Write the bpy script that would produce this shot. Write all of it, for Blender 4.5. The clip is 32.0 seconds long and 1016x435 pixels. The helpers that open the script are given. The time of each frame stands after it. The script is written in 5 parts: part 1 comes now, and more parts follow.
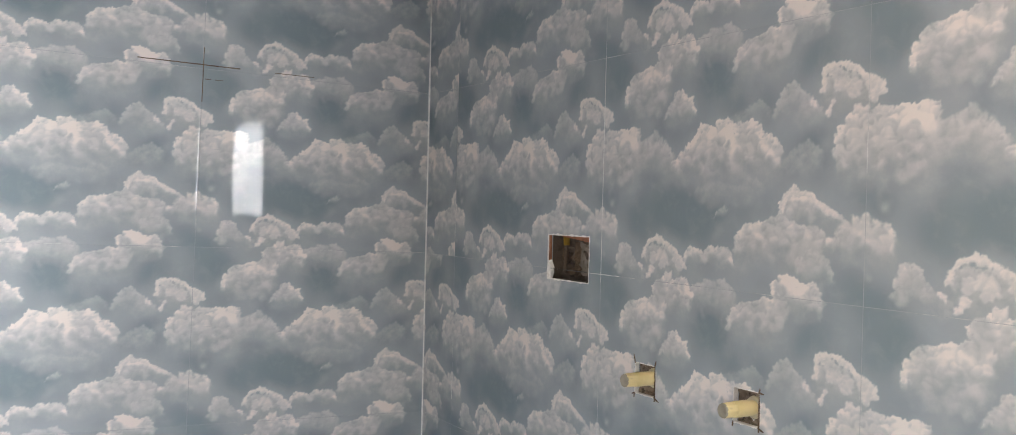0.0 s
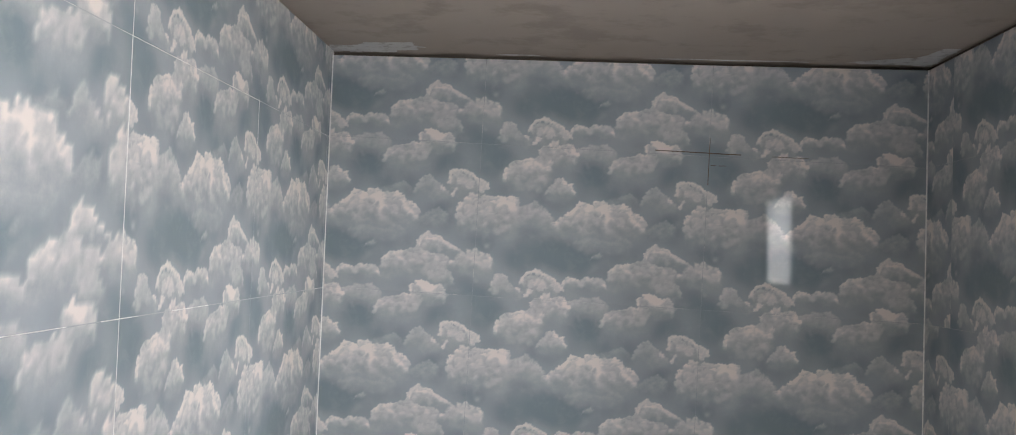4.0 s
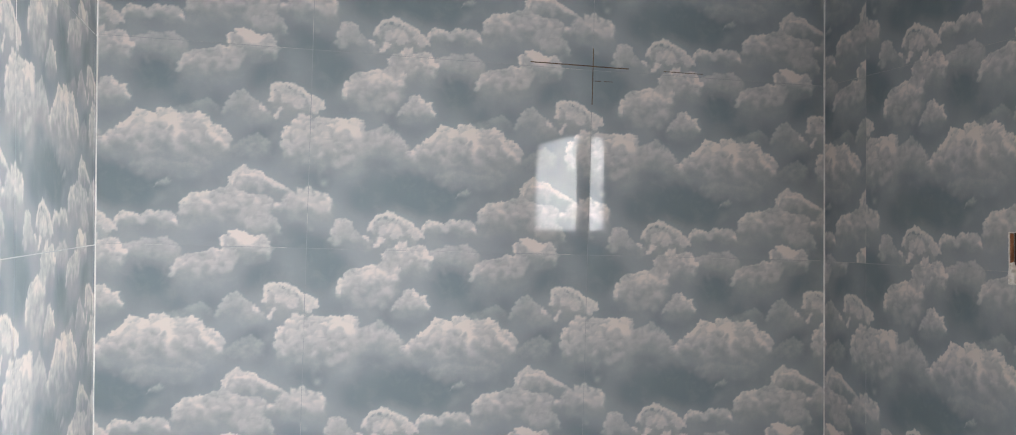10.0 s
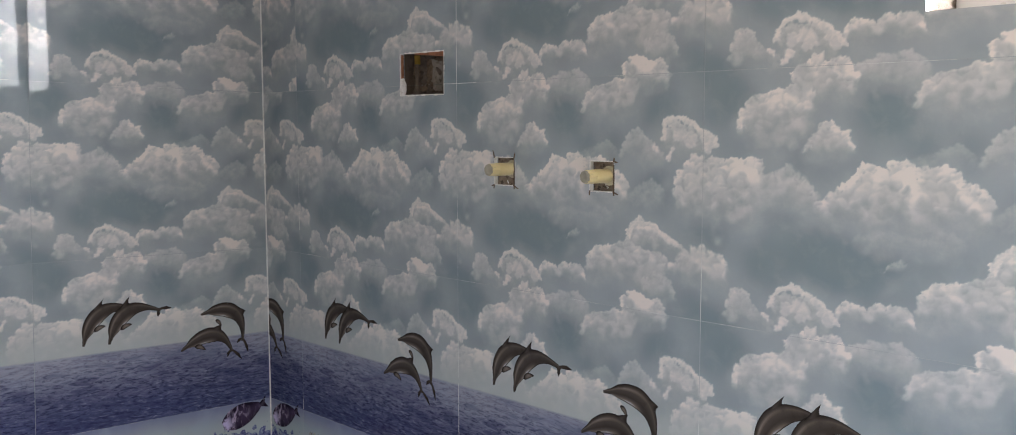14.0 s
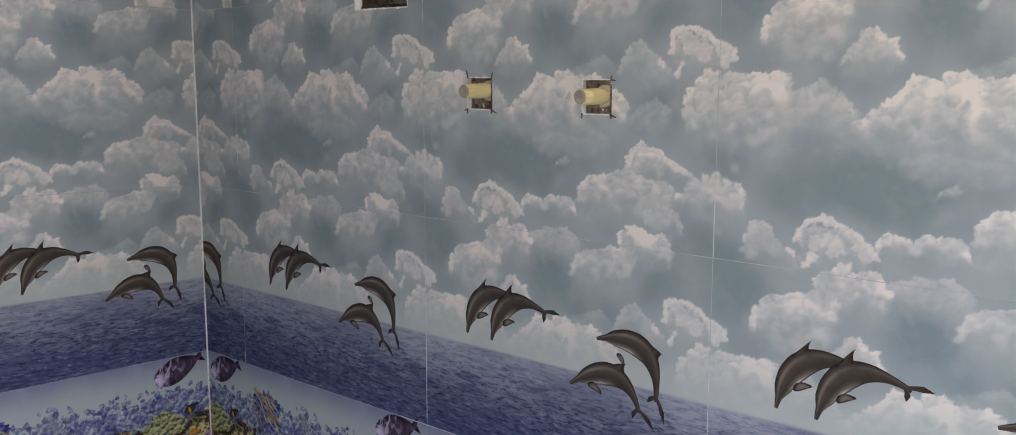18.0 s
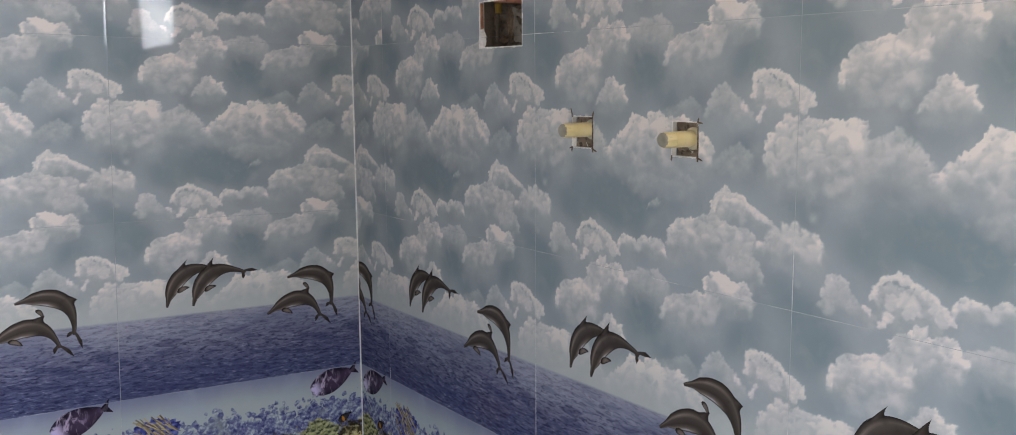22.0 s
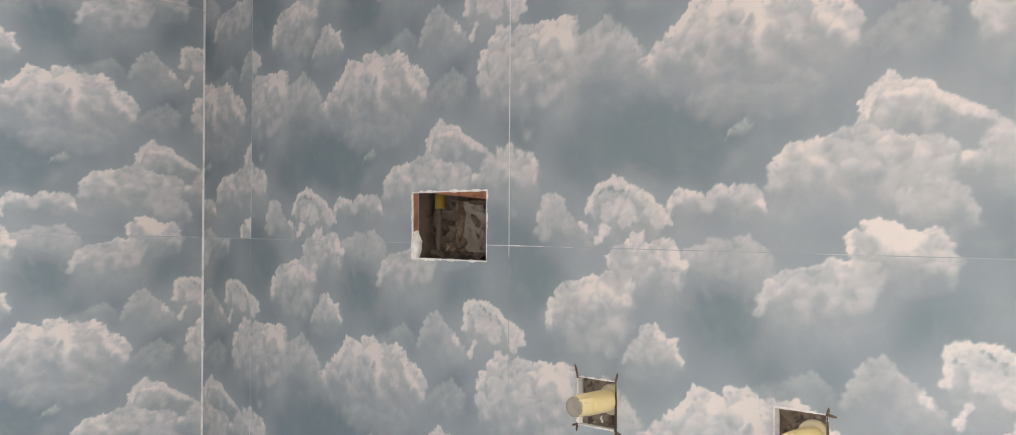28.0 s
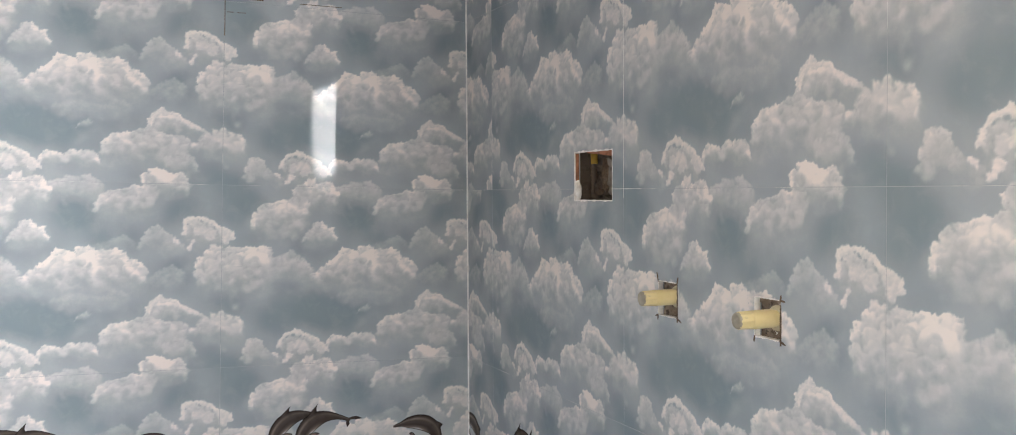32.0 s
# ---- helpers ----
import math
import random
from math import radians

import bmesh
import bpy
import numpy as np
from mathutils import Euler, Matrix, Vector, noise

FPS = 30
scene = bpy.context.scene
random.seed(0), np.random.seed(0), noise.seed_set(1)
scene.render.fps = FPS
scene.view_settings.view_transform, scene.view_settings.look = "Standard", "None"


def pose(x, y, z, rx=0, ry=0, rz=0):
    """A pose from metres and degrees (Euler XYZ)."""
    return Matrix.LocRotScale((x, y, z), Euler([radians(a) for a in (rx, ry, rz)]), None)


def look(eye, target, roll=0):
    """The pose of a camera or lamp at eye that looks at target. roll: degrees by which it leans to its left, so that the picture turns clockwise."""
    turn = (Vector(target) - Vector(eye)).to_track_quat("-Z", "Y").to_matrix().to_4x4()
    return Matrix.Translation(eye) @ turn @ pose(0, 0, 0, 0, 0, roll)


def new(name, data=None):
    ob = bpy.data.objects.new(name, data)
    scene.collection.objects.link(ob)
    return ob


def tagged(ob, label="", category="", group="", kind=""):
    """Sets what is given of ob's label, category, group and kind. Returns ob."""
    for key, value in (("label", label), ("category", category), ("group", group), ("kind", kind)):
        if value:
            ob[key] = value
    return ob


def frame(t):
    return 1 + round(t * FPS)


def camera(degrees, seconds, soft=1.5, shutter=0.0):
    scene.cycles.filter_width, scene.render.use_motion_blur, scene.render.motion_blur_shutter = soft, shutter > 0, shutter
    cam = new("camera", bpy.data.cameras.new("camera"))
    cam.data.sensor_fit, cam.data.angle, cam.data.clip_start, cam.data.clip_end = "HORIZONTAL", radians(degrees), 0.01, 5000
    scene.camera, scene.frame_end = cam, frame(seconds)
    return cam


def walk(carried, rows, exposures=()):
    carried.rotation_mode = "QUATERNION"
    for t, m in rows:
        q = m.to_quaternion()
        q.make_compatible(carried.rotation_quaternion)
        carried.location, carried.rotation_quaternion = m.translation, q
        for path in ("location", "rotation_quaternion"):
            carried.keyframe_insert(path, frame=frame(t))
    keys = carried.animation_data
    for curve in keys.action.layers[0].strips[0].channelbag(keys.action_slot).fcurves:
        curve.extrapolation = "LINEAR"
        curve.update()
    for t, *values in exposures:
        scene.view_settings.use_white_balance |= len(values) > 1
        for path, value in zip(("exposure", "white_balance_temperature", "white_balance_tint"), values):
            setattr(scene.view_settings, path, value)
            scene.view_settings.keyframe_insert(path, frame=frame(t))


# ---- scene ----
cam = camera(55.0, 32.0, soft=0.95)
PATH = [
    (0, (-0.027, 0.292, 1.892), (0.977, 2.022, 1.87), 1.4),
    (0.5, (-0.065, 0.252, 1.893), (0.803, 2.053, 1.892), 1.3),
    (1, (-0.131, 0.18, 1.897), (0.623, 2.033, 1.899), 1.4),
    (1.5, (-0.144, 0.148, 1.901), (0.514, 2.037, 1.909), 1.5),
    (2, (-0.101, 0.143, 1.903), (0.438, 2.069, 1.904), 1.5),
    (2.5, (-0.023, 0.109, 1.91), (0.358, 2.072, 1.93), 2.0),
    (3, (0.055, 0.071, 1.899), (0.264, 2.06, 1.932), 2.4),
    (3.5, (0.063, 0.054, 1.896), (0.108, 2.053, 1.955), 2.35),
    (4, (0.050, 0.053, 1.894), (-0.044, 2.049, 1.982), 2.1),
    (4.5, (0.054, 0.051, 1.891), (-0.144, 2.037, 1.990), 1.85),
    (6.5, (0.057, 0.066, 1.873), (-0.188, 2.051, 1.902), 1.2),
    (7, (0.023, 0.086, 1.880), (-0.151, 2.079, 1.903), 1.1),
    (7.5, (-0.028, 0.107, 1.875), (-0.073, 2.106, 1.879), 0.9),
    (8, (-0.085, 0.135, 1.861), (0.010, 2.132, 1.825), 0.4),
    (8.5, (-0.066, 0.227, 1.862), (0.115, 2.217, 1.8), 0.5),
    (9, (-0.043, 0.381, 1.853), (0.222, 2.363, 1.847), 0.8),
    (9.5, (-0.099, 0.458, 1.859), (0.266, 2.424, 1.881), 0.5),
    (10, (-0.164, 0.469, 1.852), (0.317, 2.41, 1.877), 0.3),
    (10.5, (-0.188, 0.458, 1.865), (0.45, 2.353, 1.857), 0.4),
    (11, (-0.171, 0.424, 1.861), (0.587, 2.275, 1.855), 0.3),
    (11.5, (-0.175, 0.346, 1.839), (0.692, 2.148, 1.82), 0.1),
    (12, (-0.192, 0.283, 1.821), (0.82, 2.008, 1.781), -0.3),
    (12.5, (-0.211, 0.288, 1.774), (0.934, 1.925, 1.676), -0.4),
    (13, (-0.23, 0.288, 1.753), (1.019, 1.844, 1.607), -0.3),
    (13.5, (-0.223, 0.284, 1.735), (1.114, 1.762, 1.56), -0.2),
    (14, (-0.215, 0.276, 1.738), (1.172, 1.705, 1.55), -0.1),
    (14.5, (-0.189, 0.293, 1.746), (1.205, 1.718, 1.576), 0.1),
    (16.5, (-0.1, 0.452, 1.78), (1.333, 1.837, 1.611), -0.1),
    (17, (-0.105, 0.449, 1.772), (1.338, 1.821, 1.583), 0.0),
    (17.5, (-0.127, 0.441, 1.748), (1.338, 1.78, 1.505), -0.1),
    (18, (-0.161, 0.437, 1.703), (1.329, 1.737, 1.402), 0.1),
    (18.5, (-0.168, 0.439, 1.678), (1.327, 1.715, 1.311), -0.1),
    (19, (-0.159, 0.429, 1.671), (1.355, 1.675, 1.278), 0.0),
    (19.5, (-0.151, 0.408, 1.66), (1.386, 1.615, 1.236), -0.1),
    (20, (-0.125, 0.39, 1.671), (1.311, 1.717, 1.249), -0.8),
    (20.5, (-0.046, 0.348, 1.677), (0.98, 2.021, 1.293), -1.0),
    (21, (0.011, 0.317, 1.703), (0.938, 2.051, 1.337), -1.0),
    (21.5, (0.025, 0.299, 1.73), (1.019, 2.007, 1.426), -0.7),
    (22, (-0.035, 0.309, 1.741), (1.093, 1.937, 1.459), -0.4),
    (22.5, (-0.107, 0.337, 1.742), (1.132, 1.884, 1.471), -0.5),
    (23, (-0.085, 0.391, 1.741), (1.242, 1.865, 1.478), -0.4),
    (23.5, (0.041, 0.493, 1.75), (1.393, 1.952, 1.541), -0.3),
    (24, (0.173, 0.584, 1.754), (1.513, 2.061, 1.598), -0.0),
    (24.5, (0.2, 0.658, 1.761), (1.576, 2.101, 1.608), -0.2),
    (26.5, (0.163, 0.767, 1.777), (1.614, 2.138, 1.671), 0.3),
    (27, (0.15, 0.775, 1.798), (1.591, 2.16, 1.727), 0.3),
    (27.5, (0.14, 0.78, 1.814), (1.57, 2.178, 1.79), 0.1),
    (28, (0.134, 0.774, 1.821), (1.555, 2.18, 1.834), 0.3),
    (28.5, (0.145, 0.752, 1.817), (1.548, 2.177, 1.847), 0.4),
    (29, (0.193, 0.692, 1.814), (1.53, 2.179, 1.849), 0.4),
    (29.5, (0.235, 0.599, 1.812), (1.457, 2.181, 1.844), 1.1),
    (30, (0.259, 0.532, 1.817), (1.382, 2.187, 1.844), 0.7),
    (30.5, (0.24, 0.488, 1.832), (1.284, 2.193, 1.888), 0.5),
    (31, (0.193, 0.402, 1.826), (1.168, 2.147, 1.873), 0.4),
    (31.5, (0.154, 0.329, 1.81), (1.033, 2.125, 1.815), 0.1),
    (32, (0.155, 0.317, 1.799), (0.927, 2.161, 1.745), -0.3),
]
walk(cam, [(t, look(eye, target, roll)) for t, eye, target, roll in PATH], [
    (0.0, 3.74, 6350, 10), (1.0, 3.85, 6250, 10), (2.0, 3.5, 6250, 10), (3.0, 3.1, 6250, 10), (4.0, 2.83, 6350, 10),
    (7.0, 2.8, 6420, 10), (8.0, 2.97, 6430, 10), (9.0, 3.3, 6350, 10), (10.0, 3.33, 6350, 10), (11.0, 3.62, 6300, 10),
    (12.0, 3.78, 6350, 10), (13.0, 3.38, 6300, 10), (14.0, 3.38, 6250, 10), (17.0, 3.4, 6430, 10), (18.0, 3.5, 6270, 10),
    (19.0, 3.85, 6330, 10), (20.0, 3.98, 6250, 10), (21.0, 3.96, 5990, 10), (22.0, 3.55, 6150, 10), (23.0, 3.42, 6200, 10),
    (24.0, 3.85, 6430, 10), (27.0, 4.3, 6400, 10), (28.0, 4.24, 6380, 10), (30.0, 4.18, 6370, 10), (31.0, 3.96, 6350, 10),
    (32.0, 3.85, 6380, 10),
])

# ---- light ----
world = bpy.data.worlds.new("world")
scene.world = world
world.use_nodes = True
wn = world.node_tree.nodes
sky = wn.new("ShaderNodeTexSky")
sky.sky_type, sky.sun_disc = "NISHITA", False
sky.sun_elevation, sky.sun_rotation = radians(50), radians(200)
wn["Background"].inputs["Strength"].default_value = 0.12
world.node_tree.links.new(sky.outputs["Color"], wn["Background"].inputs["Color"])

# Room faces: back, left, right, front, ceiling; joint heights; tile pitch
Y_BACK, X_LEFT, X_RIGHT, Y_FRONT, Z_CEIL = 1.97, -0.402, 0.766, -0.62, 2.30
TILE_W, TILE_H, GAP, THICK = 0.4465, 0.3000, 0.0009, 0.008
ROW0 = 1.2012
WIN = (0.270, 0.692, 1.850, 2.135)  # y0, y1, z0, z1 of the opening in the right wall

lamp = new("window_daylight", bpy.data.lights.new("window_daylight", "AREA"))
lamp.data.shape = "RECTANGLE"
lamp.data.size, lamp.data.size_y = WIN[1] - WIN[0], WIN[3] - WIN[2]
lamp.data.energy, lamp.data.color = 2.15, (1.0, 0.972, 0.965)
lamp.matrix_world = look((X_RIGHT + 0.004, (WIN[0] + WIN[1]) / 2, (WIN[2] + WIN[3]) / 2), (X_RIGHT - 1, (WIN[0] + WIN[1]) / 2, (WIN[2] + WIN[3]) / 2))

# added daylight through an unseen, assumed doorway behind the camera; brightens the right wall
DOOR = (-0.52, 0.20, 0.0, 2.0)  # y0, y1, z0, z1 of the opening in the left wall
door_fill = new("unseen_doorway_fill", bpy.data.lights.new("unseen_doorway_fill", "AREA"))
door_fill.data.shape = "RECTANGLE"
door_fill.data.size, door_fill.data.size_y = DOOR[1] - DOOR[0], DOOR[3] - DOOR[2]
door_fill.data.energy, door_fill.data.color = 0.92, (1.0, 0.975, 0.955)
door_fill.matrix_world = look((X_LEFT - 0.02, (DOOR[0] + DOOR[1]) / 2, 1.0), (X_LEFT + 1, (DOOR[0] + DOOR[1]) / 2, 1.0))

# the high open sky outside, which shines down through the window
sky_lamp = new("sky_daylight", bpy.data.lights.new("sky_daylight", "AREA"))
sky_lamp.data.shape = "RECTANGLE"
sky_lamp.data.size, sky_lamp.data.size_y = 2.2, 2.4
sky_lamp.data.energy, sky_lamp.data.color = 185.0, (1.0, 0.970, 0.960)
sky_lamp.matrix_world = look((3.2, -2.35, 3.1), (0.8, 0.48, 2.0))


# ---- materials ----
class Nodes:
    """Short calls for building a node tree."""

    def __init__(self, name):
        self.mat = bpy.data.materials.new(name)
        self.mat.use_nodes = True
        self.tree = self.mat.node_tree
        self.shader = self.tree.nodes["Principled BSDF"]

    def put(self, socket, value):
        if isinstance(value, bpy.types.NodeSocket):
            self.tree.links.new(value, socket)
        elif isinstance(value, (tuple, list)) and len(value) == 3 and socket.type == "RGBA":
            socket.default_value = (*value, 1)
        else:
            socket.default_value = value

    def math(self, op, a, b=0.0, c=0.0):
        n = self.tree.nodes.new("ShaderNodeMath")
        n.operation = op
        for s, v in zip(n.inputs, (a, b, c)):
            self.put(s, v)
        return n.outputs[0]

    def ramp(self, value, lo, hi, out0=0.0, out1=1.0, kind="SMOOTHSTEP"):
        n = self.tree.nodes.new("ShaderNodeMapRange")
        n.interpolation_type = kind
        for s, v in zip(n.inputs, (value, lo, hi, out0, out1)):
            self.put(s, v)
        return n.outputs[0]

    def mix(self, f, a, b):
        n = self.tree.nodes.new("ShaderNodeMix")
        n.data_type = "RGBA"
        for s, v in zip((n.inputs[0], n.inputs[6], n.inputs[7]), (f, a, b)):
            self.put(s, v)
        return n.outputs[2]

    def coords(self, scale=(1, 1, 1), kind="Object", shift=(0, 0, 0)):
        n = self.tree.nodes.new("ShaderNodeTexCoord")
        m = self.tree.nodes.new("ShaderNodeMapping")
        self.put(m.inputs["Vector"], n.outputs[kind])
        m.inputs["Scale"].default_value, m.inputs["Location"].default_value = scale, shift
        return m.outputs[0]

    def noise(self, vector, scale, detail=4.0, rough=0.55, distort=0.0):
        n = self.tree.nodes.new("ShaderNodeTexNoise")
        self.put(n.inputs["Vector"], vector)
        n.inputs["Scale"].default_value, n.inputs["Detail"].default_value = scale, detail
        n.inputs["Roughness"].default_value, n.inputs["Distortion"].default_value = rough, distort
        return n.outputs[0]

    def cells(self, vector, scale, feature="F1", smooth=0.3, flat=True):
        n = self.tree.nodes.new("ShaderNodeTexVoronoi")
        n.voronoi_dimensions = "2D" if flat else "3D"
        n.feature = feature
        self.put(n.inputs["Vector"], vector)
        n.inputs["Scale"].default_value = scale
        if feature == "SMOOTH_F1":
            n.inputs["Smoothness"].default_value = smooth
        return n.outputs["Distance"], n.outputs["Color"]

    def warp(self, vector, scale, amount):
        """Coordinates pushed about by noise."""
        n = self.tree.nodes.new("ShaderNodeTexNoise")
        self.put(n.inputs["Vector"], vector)
        n.inputs["Scale"].default_value, n.inputs["Detail"].default_value = scale, 3
        sub, mul, add = (self.tree.nodes.new("ShaderNodeVectorMath") for _ in range(3))
        sub.operation, mul.operation, add.operation = "SUBTRACT", "SCALE", "ADD"
        self.put(sub.inputs[0], n.outputs["Color"])
        sub.inputs[1].default_value = (0.5, 0.5, 0.5)
        self.put(mul.inputs[0], sub.outputs[0])
        mul.inputs["Scale"].default_value = amount
        self.put(add.inputs[0], vector)
        self.put(add.inputs[1], mul.outputs[0])
        return add.outputs[0]

    def split(self, vector):
        n = self.tree.nodes.new("ShaderNodeSeparateXYZ")
        self.put(n.inputs[0], vector)
        return n.outputs

    def attribute(self, name):
        n = self.tree.nodes.new("ShaderNodeAttribute")
        n.attribute_name = name
        parts = self.split(n.outputs["Color"])
        return parts[0], parts[1], parts[2], n.outputs["Alpha"], n.outputs["Color"]

    def random(self):
        return self.tree.nodes.new("ShaderNodeObjectInfo").outputs["Random"]

    def bump(self, height, strength, distance):
        n = self.tree.nodes.new("ShaderNodeBump")
        n.inputs["Strength"].default_value, n.inputs["Distance"].default_value = strength, distance
        self.put(n.inputs["Height"], height)
        self.put(self.shader.inputs["Normal"], n.outputs[0])

    def done(self, color, rough=0.5, spec=0.5, coat=0.0):
        self.put(self.shader.inputs["Base Color"], color)
        self.put(self.shader.inputs["Roughness"], rough)
        self.put(self.shader.inputs["Specular IOR Level"], spec)
        self.put(self.shader.inputs["Coat Weight"], coat)
        self.shader.inputs["Coat Roughness"].default_value = 0.03
        return self.mat


CLOUD_HAZE = (0.42, 0.43, 0.43)
SKY_DEEP, SKY_PALE = (0.208, 0.252, 0.277), (0.328, 0.358, 0.380)
CLOUD_LOW, CLOUD_MID, CLOUD_TOP = (0.335, 0.358, 0.370), (0.520, 0.514, 0.510), (0.735, 0.664, 0.618)


def glaze(k, color):
    """Fired glaze over a print: glossy, very slightly wavy, with faint dust."""
    co = k.coords()
    k.bump(k.math("ADD", k.noise(co, 9, 1), k.math("MULTIPLY", k.noise(co, 190, 2), 0.05)), 0.05, 0.002)
    rough = k.ramp(k.noise(k.coords(kind="Generated"), 5, 3), 0.35, 0.75, 0.02, 0.045)
    return k.done(color, rough, 0.085)


def sky_print(k):
    """The printed sky: how much cloud, how bright and how hazy comes from the tile's own print."""
    amount, lit, haze, _, _ = k.attribute("print")
    co = k.coords()
    low, fine, wisp = k.noise(co, 5, 3), k.noise(co, 260, 4, 0.6), k.noise(co, 45, 5, 0.6, 0.6)
    base = k.mix(k.ramp(k.math("ADD", haze, k.math("MULTIPLY", k.math("SUBTRACT", low, 0.5), 0.6)), 0.0, 0.8), SKY_DEEP, SKY_PALE)
    base = k.mix(k.ramp(wisp, 0.45, 0.8, 0, 0.18), base, CLOUD_HAZE)
    curl = k.noise(k.warp(co, 60, 0.006), 120, 3, 0.6)
    lit = k.math("ADD", lit, k.math("MULTIPLY", k.math("SUBTRACT", wisp, 0.5), 0.30))
    lit = k.math("ADD", lit, k.math("MULTIPLY", k.math("SUBTRACT", curl, 0.5), 0.16))
    lit = k.math("ADD", lit, k.math("MULTIPLY", k.math("SUBTRACT", fine, 0.5), 0.12))
    rag = k.math("ADD", k.math("MULTIPLY", k.math("SUBTRACT", curl, 0.5), 0.7), k.math("MULTIPLY", k.math("SUBTRACT", fine, 0.5), 0.7))
    cover = k.math("ADD", amount, k.math("MULTIPLY", rag, k.math("MULTIPLY", amount, k.math("SUBTRACT", 1.0, amount))))
    cover = k.ramp(cover, 0.03, 0.95, kind="LINEAR")
    tone = k.mix(k.ramp(lit, 0.15, 0.60, kind="LINEAR"), CLOUD_LOW, CLOUD_MID)
    tone = k.mix(k.ramp(lit, 0.55, 0.98), tone, CLOUD_TOP)
    return k.mix(cover, base, tone), co


def make_sky_tile():
    k = Nodes("sky_print_glaze")
    color, _ = sky_print(k)
    return glaze(k, color)


def make_sea_tile():
    k = Nodes("sea_print_glaze")
    color, co = sky_print(k)
    up = k.math("ADD", k.split(co)[1], 0.005)
    haze = k.ramp(up, 0.215, 0.145)
    color = k.mix(k.math("MULTIPLY", haze, 0.85), color, (0.445, 0.465, 0.46))
    ripple = k.noise(k.coords((62, 290, 1)), 1.0, 5, 0.62, 0.9)
    swell_tone = k.noise(k.coords((20, 85, 1)), 1.0, 4, 0.6, 0.8)
    long = k.noise(k.coords((4, 14, 1)), 1.0, 3)
    sea = k.mix(k.ramp(up, 0.150, 0.062), (0.335, 0.345, 0.42), (0.125, 0.132, 0.215))
    sea = k.mix(k.ramp(up, 0.085, 0.02, 0, 0.8), sea, (0.062, 0.073, 0.165))
    sea = k.mix(k.ramp(ripple, 0.53, 0.74, 0, 0.65), sea, (0.34, 0.36, 0.46))
    sea = k.mix(k.math("MULTIPLY", k.ramp(swell_tone, 0.53, 0.37, 0, 0.7), k.ramp(up, 0.145, 0.06, 0.35, 1.0)), sea, (0.046, 0.052, 0.125))
    sea = k.mix(k.math("MULTIPLY", k.ramp(ripple, 0.51, 0.36, 0, 0.9), k.ramp(up, 0.145, 0.07, 0.35, 1.0)), sea, (0.026, 0.030, 0.080))
    sea = k.mix(k.ramp(long, 0.55, 0.3, 0, 0.45), sea, (0.045, 0.050, 0.13))
    shore = k.math("ADD", up, k.math("MULTIPLY", k.noise(co, 14, 3), 0.035))
    sea = k.mix(k.ramp(shore, 0.030, 0.006, 0, 0.6), sea, (0.19, 0.21, 0.36))
    line = k.ramp(k.math("ADD", up, k.math("MULTIPLY", k.noise(co, 90, 2), 0.0015)), 0.1420, 0.1385, kind="LINEAR")
    return glaze(k, k.mix(line, color, sea))


def lumps(k, co, scale, shift):
    """Rounded lumps lit from above: distance, cell colours and relief."""
    here = k.warp(co, 70, 0.010)
    above = k.warp(k.coords(shift=(-0.3 * shift, shift, 0)), 70, 0.010)
    d, tint = k.cells(here, scale)
    return d, k.split(tint), k.math("SUBTRACT", k.cells(above, scale)[0], d)


